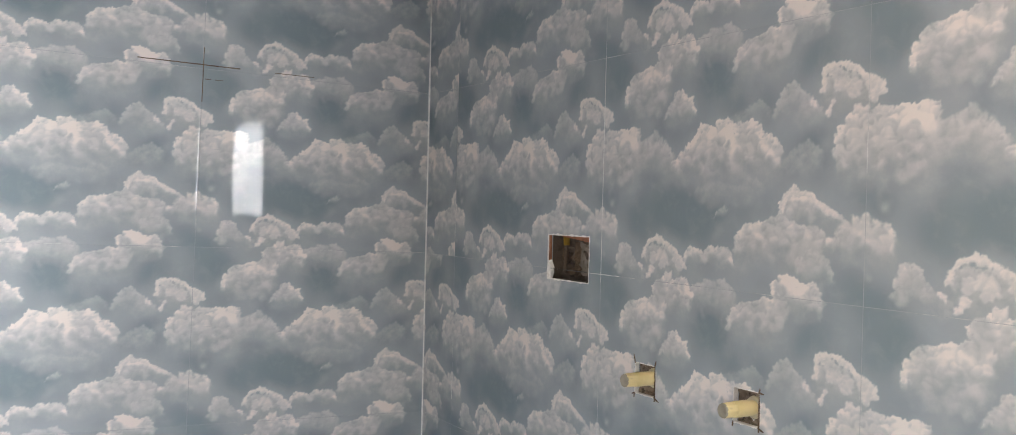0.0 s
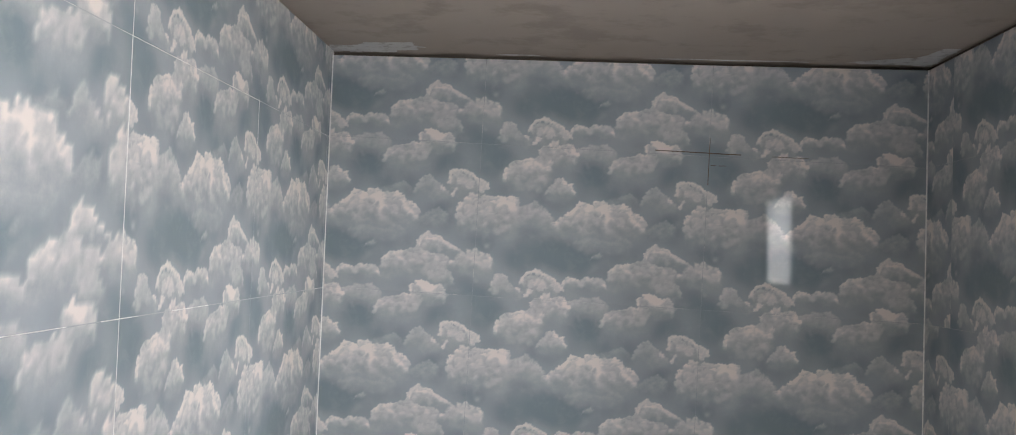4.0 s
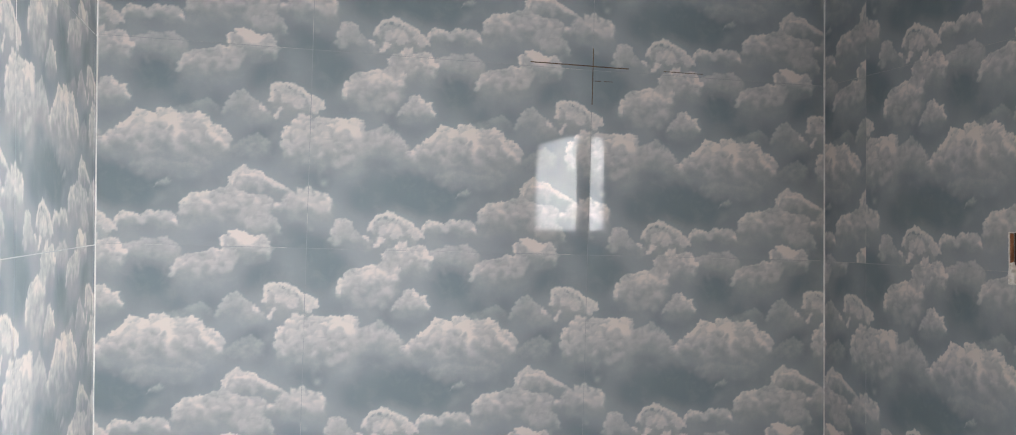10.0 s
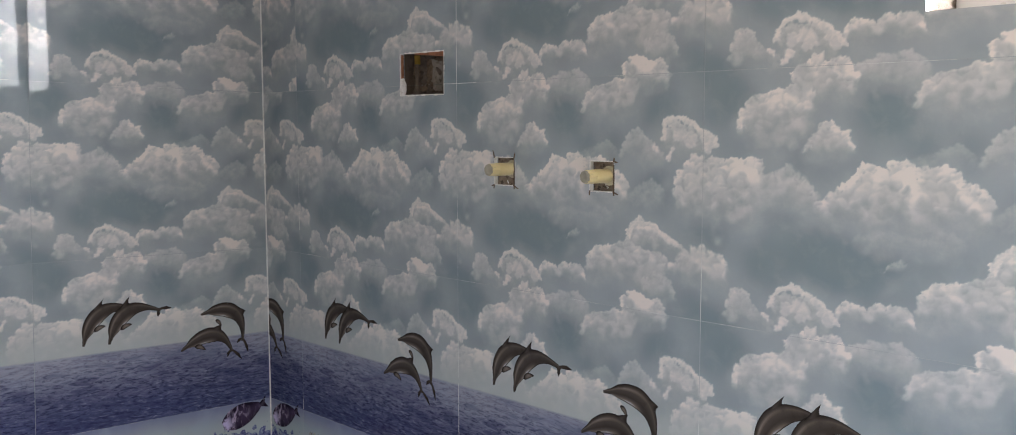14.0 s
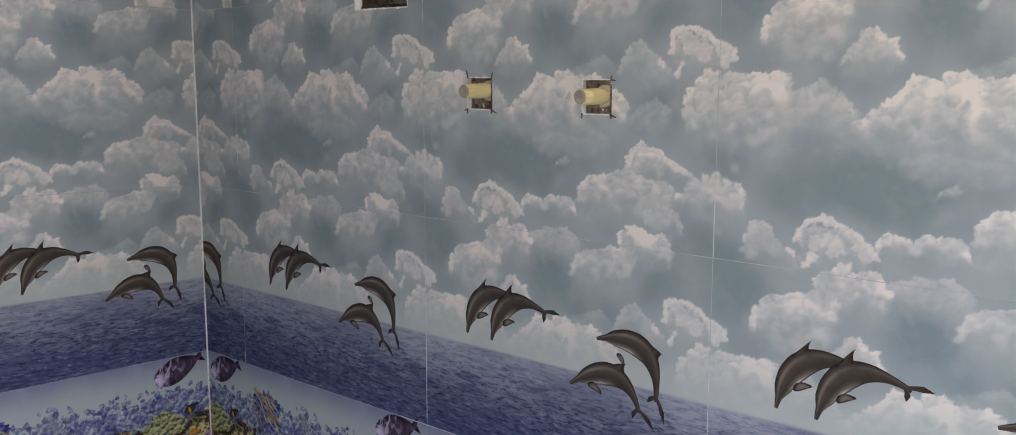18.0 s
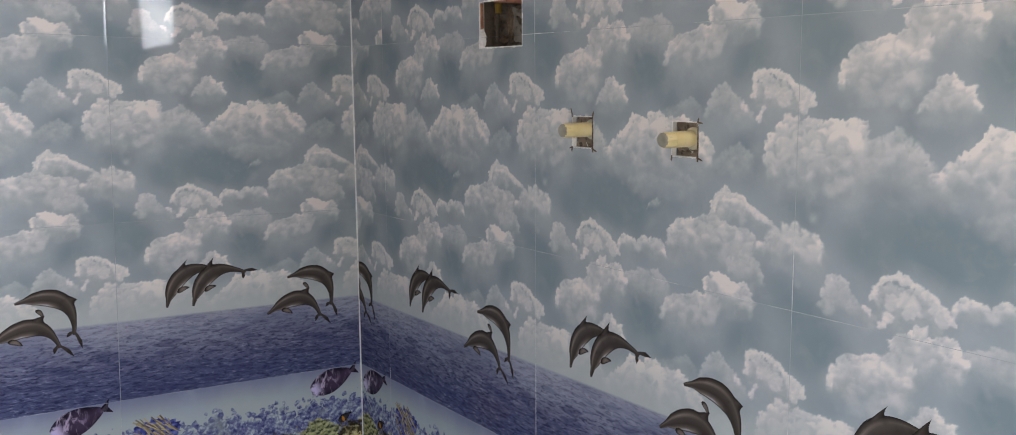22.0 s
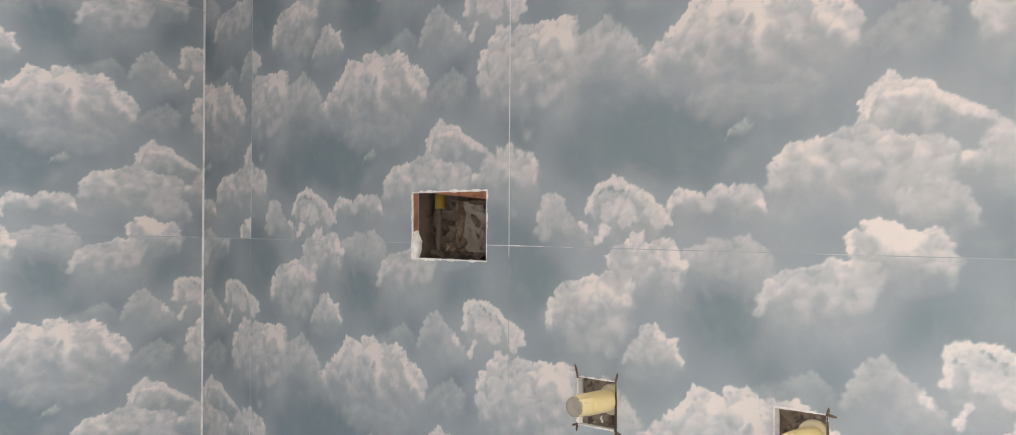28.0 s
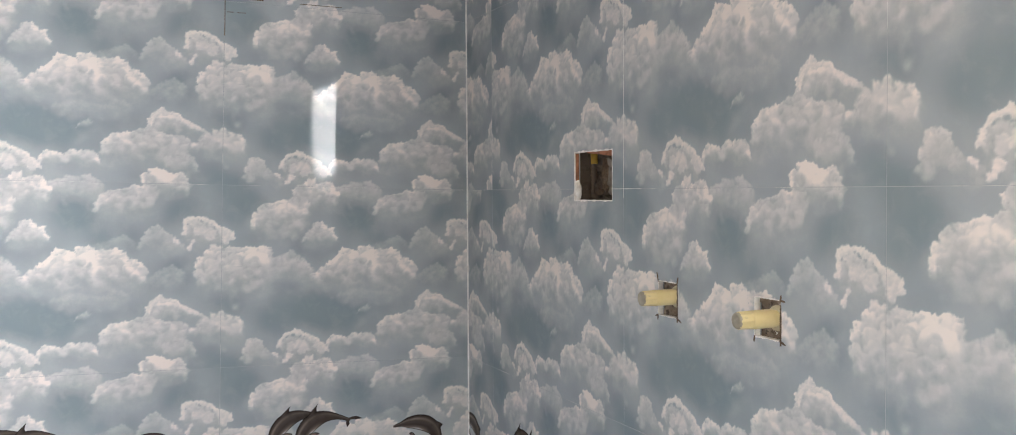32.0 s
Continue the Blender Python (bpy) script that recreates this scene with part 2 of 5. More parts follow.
def make_reef_tile():
    k = Nodes("reef_print_glaze")
    co = k.coords()
    across, up, _ = k.split(co)
    soft, fine, grit = k.noise(co, 12, 4), k.noise(co, 90, 4), k.noise(co, 260, 4, 0.7)
    water = k.mix(k.ramp(k.math("ADD", up, k.math("MULTIPLY", k.math("SUBTRACT", soft, 0.5), 0.03)), 0.305, 0.245), (0.195, 0.212, 0.325), (0.41, 0.455, 0.46))
    water = k.mix(k.ramp(soft, 0.45, 0.7, 0, 0.4), water, (0.38, 0.44, 0.52))
    # the blue bushes
    lump, hue, lit = lumps(k, co, 105, 0.0035)
    clump, leaf = k.noise(co, 34, 3, 0.6), k.noise(co, 125, 5, 0.72, 0.6)
    tone = k.math("ADD", leaf, k.math("MULTIPLY", k.math("SUBTRACT", clump, 0.5), 0.55))
    tone = k.math("ADD", tone, k.math("MULTIPLY", lit, 0.22))
    bush = k.mix(k.ramp(tone, 0.30, 0.50), (0.040, 0.045, 0.155), (0.138, 0.152, 0.295))
    bush = k.mix(k.ramp(tone, 0.48, 0.62), bush, (0.30, 0.345, 0.43))
    bush = k.mix(k.ramp(tone, 0.60, 0.76), bush, (0.54, 0.59, 0.58))
    bush = k.mix(k.ramp(k.noise(co, 20, 3), 0.55, 0.7, 0, 0.5), bush, (0.32, 0.36, 0.30))
    # the tawny mound
    _, hue2, lit2 = lumps(k, k.coords(shift=(0.31, 0.17, 0)), 75, 0.005)
    mound = k.mix(hue2[1], (0.10, 0.085, 0.035), (0.40, 0.33, 0.15))
    mound = k.mix(k.ramp(k.math("ADD", lit2, k.math("MULTIPLY", k.math("SUBTRACT", grit, 0.5), 0.9)), 0.0, 0.42), mound, (0.60, 0.53, 0.29))
    mound = k.mix(k.ramp(k.noise(co, 40, 5, 0.65), 0.57, 0.45, 0, 0.97), mound, (0.024, 0.020, 0.014))
    mound = k.mix(k.ramp(lit2, 0.0, -0.35, 0, 0.9), mound, (0.035, 0.024, 0.018))
    side = k.math("ADD", across, k.math("MULTIPLY", k.math("ADD", clump, fine), 0.08))
    height = k.math("ADD", up, k.math("MULTIPLY", k.math("ADD", clump, fine), 0.05))
    ground = k.mix(k.math("MULTIPLY", k.math("MAXIMUM", k.ramp(side, 0.318, 0.340), k.ramp(side, 0.118, 0.098)), k.ramp(height, 0.242, 0.230)), bush, mound)
    top = k.math("ADD", up, k.math("ADD", k.math("MULTIPLY", k.noise(co, 16, 2), 0.05), k.math("MULTIPLY", hue[2], 0.030)))
    top = k.math("ADD", top, k.math("ADD", k.math("MULTIPLY", lump, 0.022), k.math("MULTIPLY", fine, 0.012)))
    return glaze(k, k.mix(k.ramp(top, 0.296, 0.290), water, ground))


def make_ink(name, a, b, scale=60):
    """A printed colour under the glaze, mottled between two tones; the vertex tone darkens towards the back."""
    k = Nodes(name)
    tone = k.attribute("tone")[0]
    color = k.mix(k.ramp(tone, 1.0, 1.9), k.mix(tone, a, b), (0.42, 0.41, 0.43))
    color = k.mix(k.ramp(k.noise(k.coords(), scale, 4), 0.45, 0.8, 0, 0.4), color, tuple(0.55 * c for c in a))
    return glaze(k, color)


def make_coral(name, a, b, c, scale=110):
    """A knobbly coral print: pale lit knobs b on a, dark gaps c."""
    k = Nodes(name)
    co = k.coords()
    d, hue, lit = lumps(k, co, scale, 0.4 / scale)
    grit = k.noise(co, 300, 4, 0.7)
    color = k.mix(hue[0], a, tuple((p + q) / 2 for p, q in zip(a, b)))
    color = k.mix(k.ramp(k.math("ADD", lit, k.math("MULTIPLY", k.math("SUBTRACT", grit, 0.5), 0.8)), 0.0, 0.42), color, b)
    color = k.mix(k.ramp(k.noise(co, 55, 5, 0.65), 0.47, 0.36, 0, 0.9), color, c)
    return glaze(k, k.mix(k.ramp(lit, -0.05, -0.40), color, c))


def make_sand():
    """Pale printed sand with a few dark crumbs."""
    k = Nodes("sand_print")
    co = k.coords()
    color = k.mix(k.ramp(k.noise(co, 30, 5), 0.3, 0.7), (0.42, 0.48, 0.52), (0.56, 0.60, 0.58))
    return glaze(k, k.mix(k.ramp(k.noise(co, 170, 3), 0.66, 0.72, 0, 0.7), color, (0.16, 0.14, 0.13)))


def make_pebble():
    k = Nodes("pebble_print")
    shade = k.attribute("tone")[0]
    color = k.mix(shade, (0.17, 0.17, 0.17), (0.60, 0.59, 0.56))
    return glaze(k, k.mix(k.ramp(k.noise(k.coords(), 60, 4), 0.5, 0.75, 0, 0.4), color, (0.42, 0.41, 0.39)))


def make_rough(name, a, b, c, scale=20, bump=0.004, rough=0.9):
    """A mineral surface: broad stains, grain and pitting."""
    k = Nodes(name)
    co = k.coords()
    n1, n2, n3 = k.noise(co, scale * 0.15, 4), k.noise(co, scale, 6, 0.65), k.noise(co, scale * 6, 3)
    color = k.mix(k.ramp(n1, 0.35, 0.65), a, b)
    color = k.mix(k.ramp(n2, 0.50, 0.66, 0, 0.85), color, c)
    k.bump(k.math("ADD", n2, k.math("MULTIPLY", n3, 0.4)), 0.6, bump)
    return k.done(color, rough, 0.3)


SKY_TILE, SEA_TILE, REEF_TILE = make_sky_tile(), make_sea_tile(), make_reef_tile()
INK_GREY = make_ink("grey_brown_ink", (0.016, 0.013, 0.012), (0.160, 0.128, 0.108), 45)
INK_PALE = make_ink("pale_ink", (0.14, 0.125, 0.13), (0.34, 0.32, 0.32))


def make_mottled():
    """Dark plum ink with broken rosy and lilac bands, palest at the blunt end."""
    k = Nodes("purple_ink")
    co = k.coords()
    tone, head = k.attribute("tone")[0], k.attribute("tone")[1]
    streak = k.noise(k.coords((95, 45, 1)), 1.0, 5, 0.65, 0.9)
    color = k.mix(k.ramp(tone, 0.0, 0.9), (0.014, 0.010, 0.020), (0.062, 0.042, 0.082))
    color = k.mix(k.math("MULTIPLY", k.ramp(streak, 0.48, 0.64, 0, 0.85), k.ramp(head, -0.75, 0.25, 0.12, 1.0)), color, (0.50, 0.40, 0.54))
    patch = k.math("MULTIPLY", k.ramp(head, 0.30, 0.85), k.ramp(k.noise(co, 70, 4), 0.38, 0.6))
    color = k.mix(patch, color, (0.58, 0.50, 0.72))
    return glaze(k, color)


INK_PURPLE = make_mottled()
INK_TAN = make_ink("tan_ink", (0.09, 0.065, 0.045), (0.52, 0.44, 0.26), 140)
INK_ORANGE = make_ink("orange_ink", (0.30, 0.10, 0.01), (0.66, 0.27, 0.03))
INK_BLACK = make_ink("black_ink", (0.012, 0.012, 0.016), (0.05, 0.045, 0.05))
CORAL_GREEN = make_coral("green_coral_print", (0.21, 0.225, 0.09), (0.46, 0.46, 0.24), (0.05, 0.065, 0.055), 130)
CORAL_TAN = make_coral("tan_coral_print", (0.30, 0.23, 0.09), (0.66, 0.56, 0.30), (0.055, 0.036, 0.02), 120)
CORAL_PURPLE = make_coral("purple_coral_print", (0.09, 0.04, 0.14), (0.22, 0.10, 0.26), (0.03, 0.015, 0.06))
CORAL_BLUE = make_coral("blue_coral_print", (0.05, 0.06, 0.26), (0.16, 0.19, 0.46), (0.02, 0.025, 0.13))
CORAL_PINK = make_coral("pink_coral_print", (0.42, 0.14, 0.14), (0.60, 0.30, 0.28), (0.18, 0.06, 0.07))
CORAL_BROWN = make_coral("brown_coral_print", (0.07, 0.05, 0.025), (0.13, 0.09, 0.05), (0.02, 0.015, 0.012), 70)
SAND, PEBBLE = make_sand(), make_pebble()
CORAL_MAUVE = make_coral("mauve_coral_print", (0.17, 0.085, 0.20), (0.40, 0.24, 0.42), (0.06, 0.03, 0.09))
GROUT = make_rough("joint_grout", (0.26, 0.295, 0.32), (0.35, 0.37, 0.38), (0.66, 0.64, 0.61), 11, 0.0003)
GROUT_PALE = make_rough("pale_joint_grout", (0.30, 0.325, 0.34), (0.42, 0.43, 0.43), (0.70, 0.69, 0.67), 9, 0.0003)
GROUT_WHITE = make_rough("white_corner_grout", (0.72, 0.70, 0.67), (0.78, 0.77, 0.74), (0.55, 0.53, 0.50), 90, 0.0008)
# bare cement darkened to stand in for shade in the recess and ceiling gap
DARKENED_CEMENT = make_rough("shade_darkened_cement", (0.075, 0.055, 0.040), (0.12, 0.092, 0.070), (0.035, 0.025, 0.018), 60, 0.006)
SLAB = make_rough("grey_mortar_slab", (0.19, 0.158, 0.128), (0.24, 0.205, 0.168), (0.12, 0.092, 0.068), 130, 0.004)
CHASE = make_rough("chased_mortar", (0.20, 0.142, 0.098), (0.30, 0.232, 0.175), (0.07, 0.044, 0.028), 110, 0.008)
BRICK = make_rough("brick_clay", (0.30, 0.12, 0.06), (0.36, 0.16, 0.085), (0.20, 0.09, 0.05), 80, 0.003)
CEILING = make_rough("ceiling_plaster", (0.44, 0.37, 0.305), (0.50, 0.425, 0.355), (0.38, 0.315, 0.26), 8, 0.0015)
PUTTY = make_rough("white_putty", (0.74, 0.72, 0.69), (0.66, 0.64, 0.61), (0.45, 0.41, 0.37), 40, 0.002)
CHIP = make_rough("chipped_tile_body", (0.78, 0.75, 0.71), (0.84, 0.81, 0.77), (0.64, 0.58, 0.52), 200, 0.001)
# dirt brown of the saw cuts, also painted in as shade of hollows and joints
CUT_AND_SHADE = make_rough("cut_dirt_and_gap_shade", (0.10, 0.066, 0.044), (0.15, 0.105, 0.07), (0.05, 0.036, 0.025), 200, 0.001)
PLAIN_FLOOR = make_rough("plain_floor_screed", (0.42, 0.405, 0.385), (0.48, 0.465, 0.44), (0.35, 0.335, 0.32), 20, 0.002)
PLASTER = make_rough("plain_wall_plaster", (0.44, 0.43, 0.41), (0.50, 0.49, 0.47), (0.38, 0.37, 0.35), 20, 0.002)


def make_plastic(name, a, b, rough):
    k = Nodes(name)
    co = k.coords()
    color = k.mix(k.ramp(k.noise(co, 30, 4), 0.35, 0.7), a, b)
    color = k.mix(k.ramp(k.noise(co, 120, 4), 0.6, 0.75, 0, 0.5), color, (0.35, 0.30, 0.18))
    k.bump(k.noise(co, 150, 3), 0.15, 0.001)
    return k.done(color, rough, 0.45)


PIPE = make_plastic("cream_pipe_plastic", (0.60, 0.485, 0.235), (0.68, 0.57, 0.31), 0.42)
COLLAR = make_plastic("pale_collar_plastic", (0.52, 0.45, 0.29), (0.60, 0.53, 0.37), 0.5)
PIPE_END = make_plastic("dusty_pipe_end", (0.23, 0.205, 0.16), (0.38, 0.345, 0.27), 0.85)
TAPE = make_plastic("yellow_conduit", (0.24, 0.14, 0.012), (0.32, 0.20, 0.025), 0.8)
FRAME_PAINT = make_plastic("white_frame_paint", (0.72, 0.71, 0.69), (0.77, 0.76, 0.74), 0.4)


def make_glass():
    k = Nodes("window_glass")
    k.shader.inputs["Transmission Weight"].default_value = 1.0
    k.shader.inputs["IOR"].default_value = 1.45
    return k.done((0.95, 0.97, 0.97), 0.02)


GLASS = make_glass()


# ---- building helpers ----
def mesh_object(name, bm, material, parent=None, m=None):
    me = bpy.data.meshes.new(name)
    bm.to_mesh(me)
    bm.free()
    me.materials.append(material)
    ob = new(name, me)
    if parent:
        ob.parent = parent
    if m is not None:
        ob.matrix_basis = m
    return ob


def part(name, bm, material, parent, label="", m=None):
    ob = mesh_object(name, bm, material, parent, m)
    return tagged(ob, label) if label else ob


def box(bm, x0, x1, y0, y1, z0, z1):
    v = [bm.verts.new((x, y, z)) for x in (x0, x1) for y in (y0, y1) for z in (z0, z1)]
    for f in ((0, 1, 3, 2), (4, 6, 7, 5), (0, 4, 5, 1), (2, 3, 7, 6), (0, 2, 6, 4), (1, 5, 7, 3)):
        bm.faces.new([v[i] for i in f])
    return v


def box_bm(*spans):
    bm = bmesh.new()
    for s in spans:
        box(bm, *s)
    return bm


def roughen(bm, amount, scale, cuts=0, seed=0.0):
    """Breaks up the surface of a small mesh."""
    if cuts:
        bmesh.ops.subdivide_edges(bm, edges=bm.edges[:], cuts=cuts, use_grid_fill=True)
    for v in bm.verts:
        v.co += Vector(noise.noise_vector(v.co * scale + Vector((seed, seed * 2, 0)))) * amount


# ---- the printed sky: clouds laid one over another, in millimetres across and down from the tile's upper left corner ----
PW, PH = TILE_W * 1000, TILE_H * 1000
NX, NY = 448, 300
STEP_X, STEP_Y = PW / NX, PH / NY


def smooth(x, lo, hi):
    t = np.clip((x - lo) / (hi - lo), 0, 1)
    return t * t * (3 - 2 * t)


def blurred(field, wide):
    """A field of the tile smoothed over so many millimetres, wrapping round its edges."""
    fy, fx = np.fft.fftfreq(NY)[:, None] / STEP_Y, np.fft.fftfreq(NX)[None, :] / STEP_X
    return np.fft.ifft2(np.fft.fft2(field) * np.exp(-2 * (math.pi * wide) ** 2 * (fx * fx + fy * fy))).real


def grain(wide, seed, across=1.0):
    """Soft random mottling of one size, mean 0, spread 1."""
    f = np.random.default_rng(seed).standard_normal((NY, NX))
    fy, fx = np.fft.fftfreq(NY)[:, None] / STEP_Y, np.fft.fftfreq(NX)[None, :] / STEP_X * across
    f = np.fft.ifft2(np.fft.fft2(f) * np.exp(-2 * (math.pi * wide) ** 2 * (fx * fx + fy * fy))).real
    return f / f.std()


GRAIN = {wide: grain(wide, 40 + n) for n, wide in enumerate((1.1, 2.2, 4.5, 9.0, 18.0))}
BILLOW = 0.55 * GRAIN[9.0] + 0.38 * GRAIN[4.5] + 0.15 * GRAIN[2.2]
WARP_X, WARP_Y = grain(4.0, 71) * 1.2 + grain(1.6, 72) * 0.3, grain(4.0, 73) * 1.1 + grain(1.6, 74) * 0.3
AMOUNT, LIT = np.zeros((NY, NX)), np.full((NY, NX), 0.3)
cloud_rng = random.Random(17)


def window(x0, x1, y0, y1):
    """Grid rows and columns of a stretch of the print, wrapped, and their millimetres."""
    i = np.arange(math.floor(x0 / STEP_X), math.ceil(x1 / STEP_X) + 1)
    j = np.arange(math.floor(y0 / STEP_Y), math.ceil(y1 / STEP_Y) + 1)
    at = np.ix_(j % NY, i % NX)
    gx, gy = np.meshgrid(i * STEP_X, j * STEP_Y)
    return at, gx + WARP_X[at], gy + WARP_Y[at]


def lay_cloud(crest, lobe=7.0, depth=45.0, peak=0.95, body=0.45, soft=1.0, opacity=1.0):
    """One cloud: a billowing crest along given points, and under it a body that dies away at about the given depth."""
    px, py = np.array([p[0] for p in crest], float), np.array([p[1] for p in crest], float)
    lobe = 1.05 * lobe
    at, gx, gy = window(px.min() - 24, px.max() + 24, py.min() - 16, py.max() + depth + 24)
    run = np.maximum.accumulate(px + np.arange(len(px)) * 1e-3)
    crest_y = np.interp(gx, run, py)
    deep = gy - crest_y
    base = np.maximum(py.min() + depth, crest_y + 0.2 * depth)
    fall = np.clip(deep / (base - crest_y), -1, 3)
    side = np.minimum(gx - run[0], run[-1] - gx) + 0.55 * lobe - 0.10 * np.clip(deep, 0, None)
    # lobes: large ones along the crest, buds on their upper sides, others down in the body
    along = np.concatenate([[0], np.cumsum(np.hypot(np.diff(px), np.diff(py)))])
    lobes = []
    s = 0.0
    while s <= along[-1]:
        r = lobe * cloud_rng.uniform(0.5, 1.1)
        x, y = np.interp(s, along, px), np.interp(s, along, py) + 0.8 * r
        lobes.append((x, y, r, 1.0))
        for _ in range(4):
            a, q = radians(cloud_rng.uniform(-175, -5)), r * cloud_rng.uniform(0.28, 0.5)
            lobes.append((x + 0.78 * r * math.cos(a), y + 0.72 * r * math.sin(a), q, 1.0))
        s += r * cloud_rng.uniform(1.0, 1.5)
    for _ in range(int(along[-1] * depth / (1.2 * lobe * lobe))):
        s, q = cloud_rng.uniform(0, along[-1]), cloud_rng.uniform(0.05, 0.85)
        x, y = np.interp(s, along, px), np.interp(s, along, py)
        lobes.append((x, y + q * max(py.min() + depth - y, 0.3 * depth), lobe * cloud_rng.uniform(0.5, 1.6), 1 - q))
    lobes.sort(key=lambda p: p[1] - p[2])
    edge = np.minimum(np.minimum(deep - 0.6 * lobe, side), 30.0)
    patch = np.clip(0.64 - 0.55 * fall - 0.45 * np.clip((gy - py.min()) / depth, 0, 1) + 0.34 * GRAIN[9.0][at] + 0.20 * GRAIN[4.5][at], 0, 1)
    lit, relief = body + (peak - body) * patch, np.zeros(gx.shape)
    for x, y, r, high in lobes:
        far = np.hypot(gx - x, (gy - y) * 1.08)
        if high == 1.0:
            edge = np.maximum(edge, r - far)
        inside = smooth(r - far, -0.2, 0.9 + 0.35 * r * (1 - high)) * 0.85
        slope = np.clip((gy - y + 0.35 * (gx - x)) / r, -1, 1)
        relief = relief * (1 - inside) + inside * (cloud_rng.uniform(-0.08, 0.10) - 0.17 * (0.35 + 0.65 * high) * slope)
    lit = lit + relief * 2.0 * peak
    ragged = fall + BILLOW[at] * 0.20 + GRAIN[4.5][at] * 0.09 + 0.45 * (0.5 - lit)
    blunt = 0.6 * soft * (1 + 1.6 * (1 - patch) ** 2) + 0.30 * np.clip(deep, 0, None)
    amount = smooth((edge + GRAIN[1.1][at] * 0.45) / blunt, -0.5, 0.7) * (1 - smooth(ragged, 0.28, 1.30)) * opacity
    AMOUNT[at] = AMOUNT[at] + (1 - AMOUNT[at]) * amount
    LIT[at] = LIT[at] * (1 - amount) + lit * amount


def lay_puffs(path, low, high, peak, body):
    """A chain of crisp round puffs along given points, each lit from above, with small buds on them."""
    px, py = np.array([p[0] for p in path], float), np.array([p[1] for p in path], float)
    at, gx, gy = window(px.min() - 14, px.max() + 14, py.min() - 14, py.max() + 14)
    along = np.concatenate([[0], np.cumsum(np.hypot(np.diff(px), np.diff(py)))])
    puffs, s = [], 0.0
    while s <= along[-1]:
        r = cloud_rng.uniform(low, high)
        x, y = np.interp(s, along, px) + cloud_rng.uniform(-0.8, 0.8), np.interp(s, along, py) + cloud_rng.uniform(-0.8, 0.8)
        puffs.append((x, y, r))
        for _ in range(5):
            a, q = radians(cloud_rng.uniform(0, 360)), r * cloud_rng.uniform(0.30, 0.52)
            puffs.append((x + 0.85 * r * math.cos(a), y + 0.85 * r * math.sin(a), q))
        s += r * cloud_rng.uniform(0.7, 1.1)
    cloud_rng.shuffle(puffs)
    edge, tone = np.full(gx.shape, -9.0), np.full(gx.shape, body)
    for x, y, r in puffs:
        far = np.hypot(gx - x, gy - y)
        edge = np.maximum(edge, r - far)
        inside = smooth(r - far, -0.2, 0.5 * r) * 0.8
        slope = np.clip((gy - y + 0.35 * (gx - x)) / r, -1, 1)
        tone = tone * (1 - inside) + inside * (body + (peak - body) * np.clip(0.75 - 0.75 * slope + cloud_rng.uniform(-0.2, 0.2), 0, 1.1))
    amount = smooth(edge + 0.3 * GRAIN[1.1][at], -0.5, 0.9)
    AMOUNT[at] = AMOUNT[at] + (1 - AMOUNT[at]) * amount
    LIT[at] = LIT[at] * (1 - amount) + tone * amount


# dim ones far behind
lay_cloud([(249, 104), (273, 91), (297, 82), (312, 92)], 6, 24, 0.50, 0.32, 4, opacity=0.5)
lay_cloud([(322, 99), (333, 74), (345, 64), (358, 73), (374, 89)], 7, 42, 0.62, 0.36, 3, opacity=0.8)
lay_cloud([(342, 150), (354, 139), (372, 132), (384, 142)], 8, 34, 0.52, 0.36, 5, opacity=0.6)
lay_cloud([(36, 282), (39, 270), (47, 256), (58, 252), (64, 260), (76, 276)], 6, 38, 0.66, 0.42, 2.5, opacity=0.9)
lay_cloud([(184, 300), (200, 297), (220, 292), (240, 289), (255, 292), (264, 306)], 8, 36, 0.60, 0.44, 4, opacity=0.8)
lay_cloud([(196, 182), (226, 176), (262, 178), (300, 172)], 9, 26, 0.42, 0.34, 6, opacity=0.5)
# the long cloud with its second storey
lay_cloud([(64, 132), (80, 122), (97, 118), (115, 109), (127, 118), (140, 130), (148, 142)], 9, 52, 0.62, 0.44, 4, opacity=0.9)
lay_cloud([(-38, 138), (-36, 124), (-31, 112), (-21, 105), (-8, 107), (4, 104), (20, 106), (40, 99), (52, 102), (70, 101), (79, 106)], 8, 74, 0.92, 0.48, 1.3)
# the great cloud
lay_cloud([(156, 145), (163, 137), (179, 126), (191, 119), (197, 108), (206, 103), (214, 105), (223, 108), (231, 103), (240, 98), (249, 101), (256, 113), (262, 105), (276, 107), (286, 104), (298, 114), (311, 123), (324, 128), (331, 138)], 8, 68, 0.95, 0.50, 1.2)
# shoulder, arch and round lobe of the middle group
lay_cloud([(400, 238), (412, 224), (430, 214), (449, 209), (466, 213), (480, 226)], 9, 44, 0.86, 0.52, 3.5, opacity=0.95)
lay_cloud([(264, 250), (267, 236), (271, 229), (281, 222), (296, 219), (308, 217), (322, 213), (340, 214), (365, 222), (392, 226)], 7, 48, 0.76, 0.48, 1.8)
lay_cloud([(331, 211), (332, 199), (336, 188), (345, 184), (353, 179), (360, 183), (368, 186), (379, 187), (387, 193), (397, 198), (403, 205), (412, 208), (421, 211)], 5, 36, 0.88, 0.50, 1.0)
lay_puffs([(335, 208), (337, 196), (341, 189), (352, 184), (361, 187), (370, 190), (380, 192), (389, 198), (398, 203), (407, 210), (416, 213)], 2.6, 4.4, 0.88, 0.56)
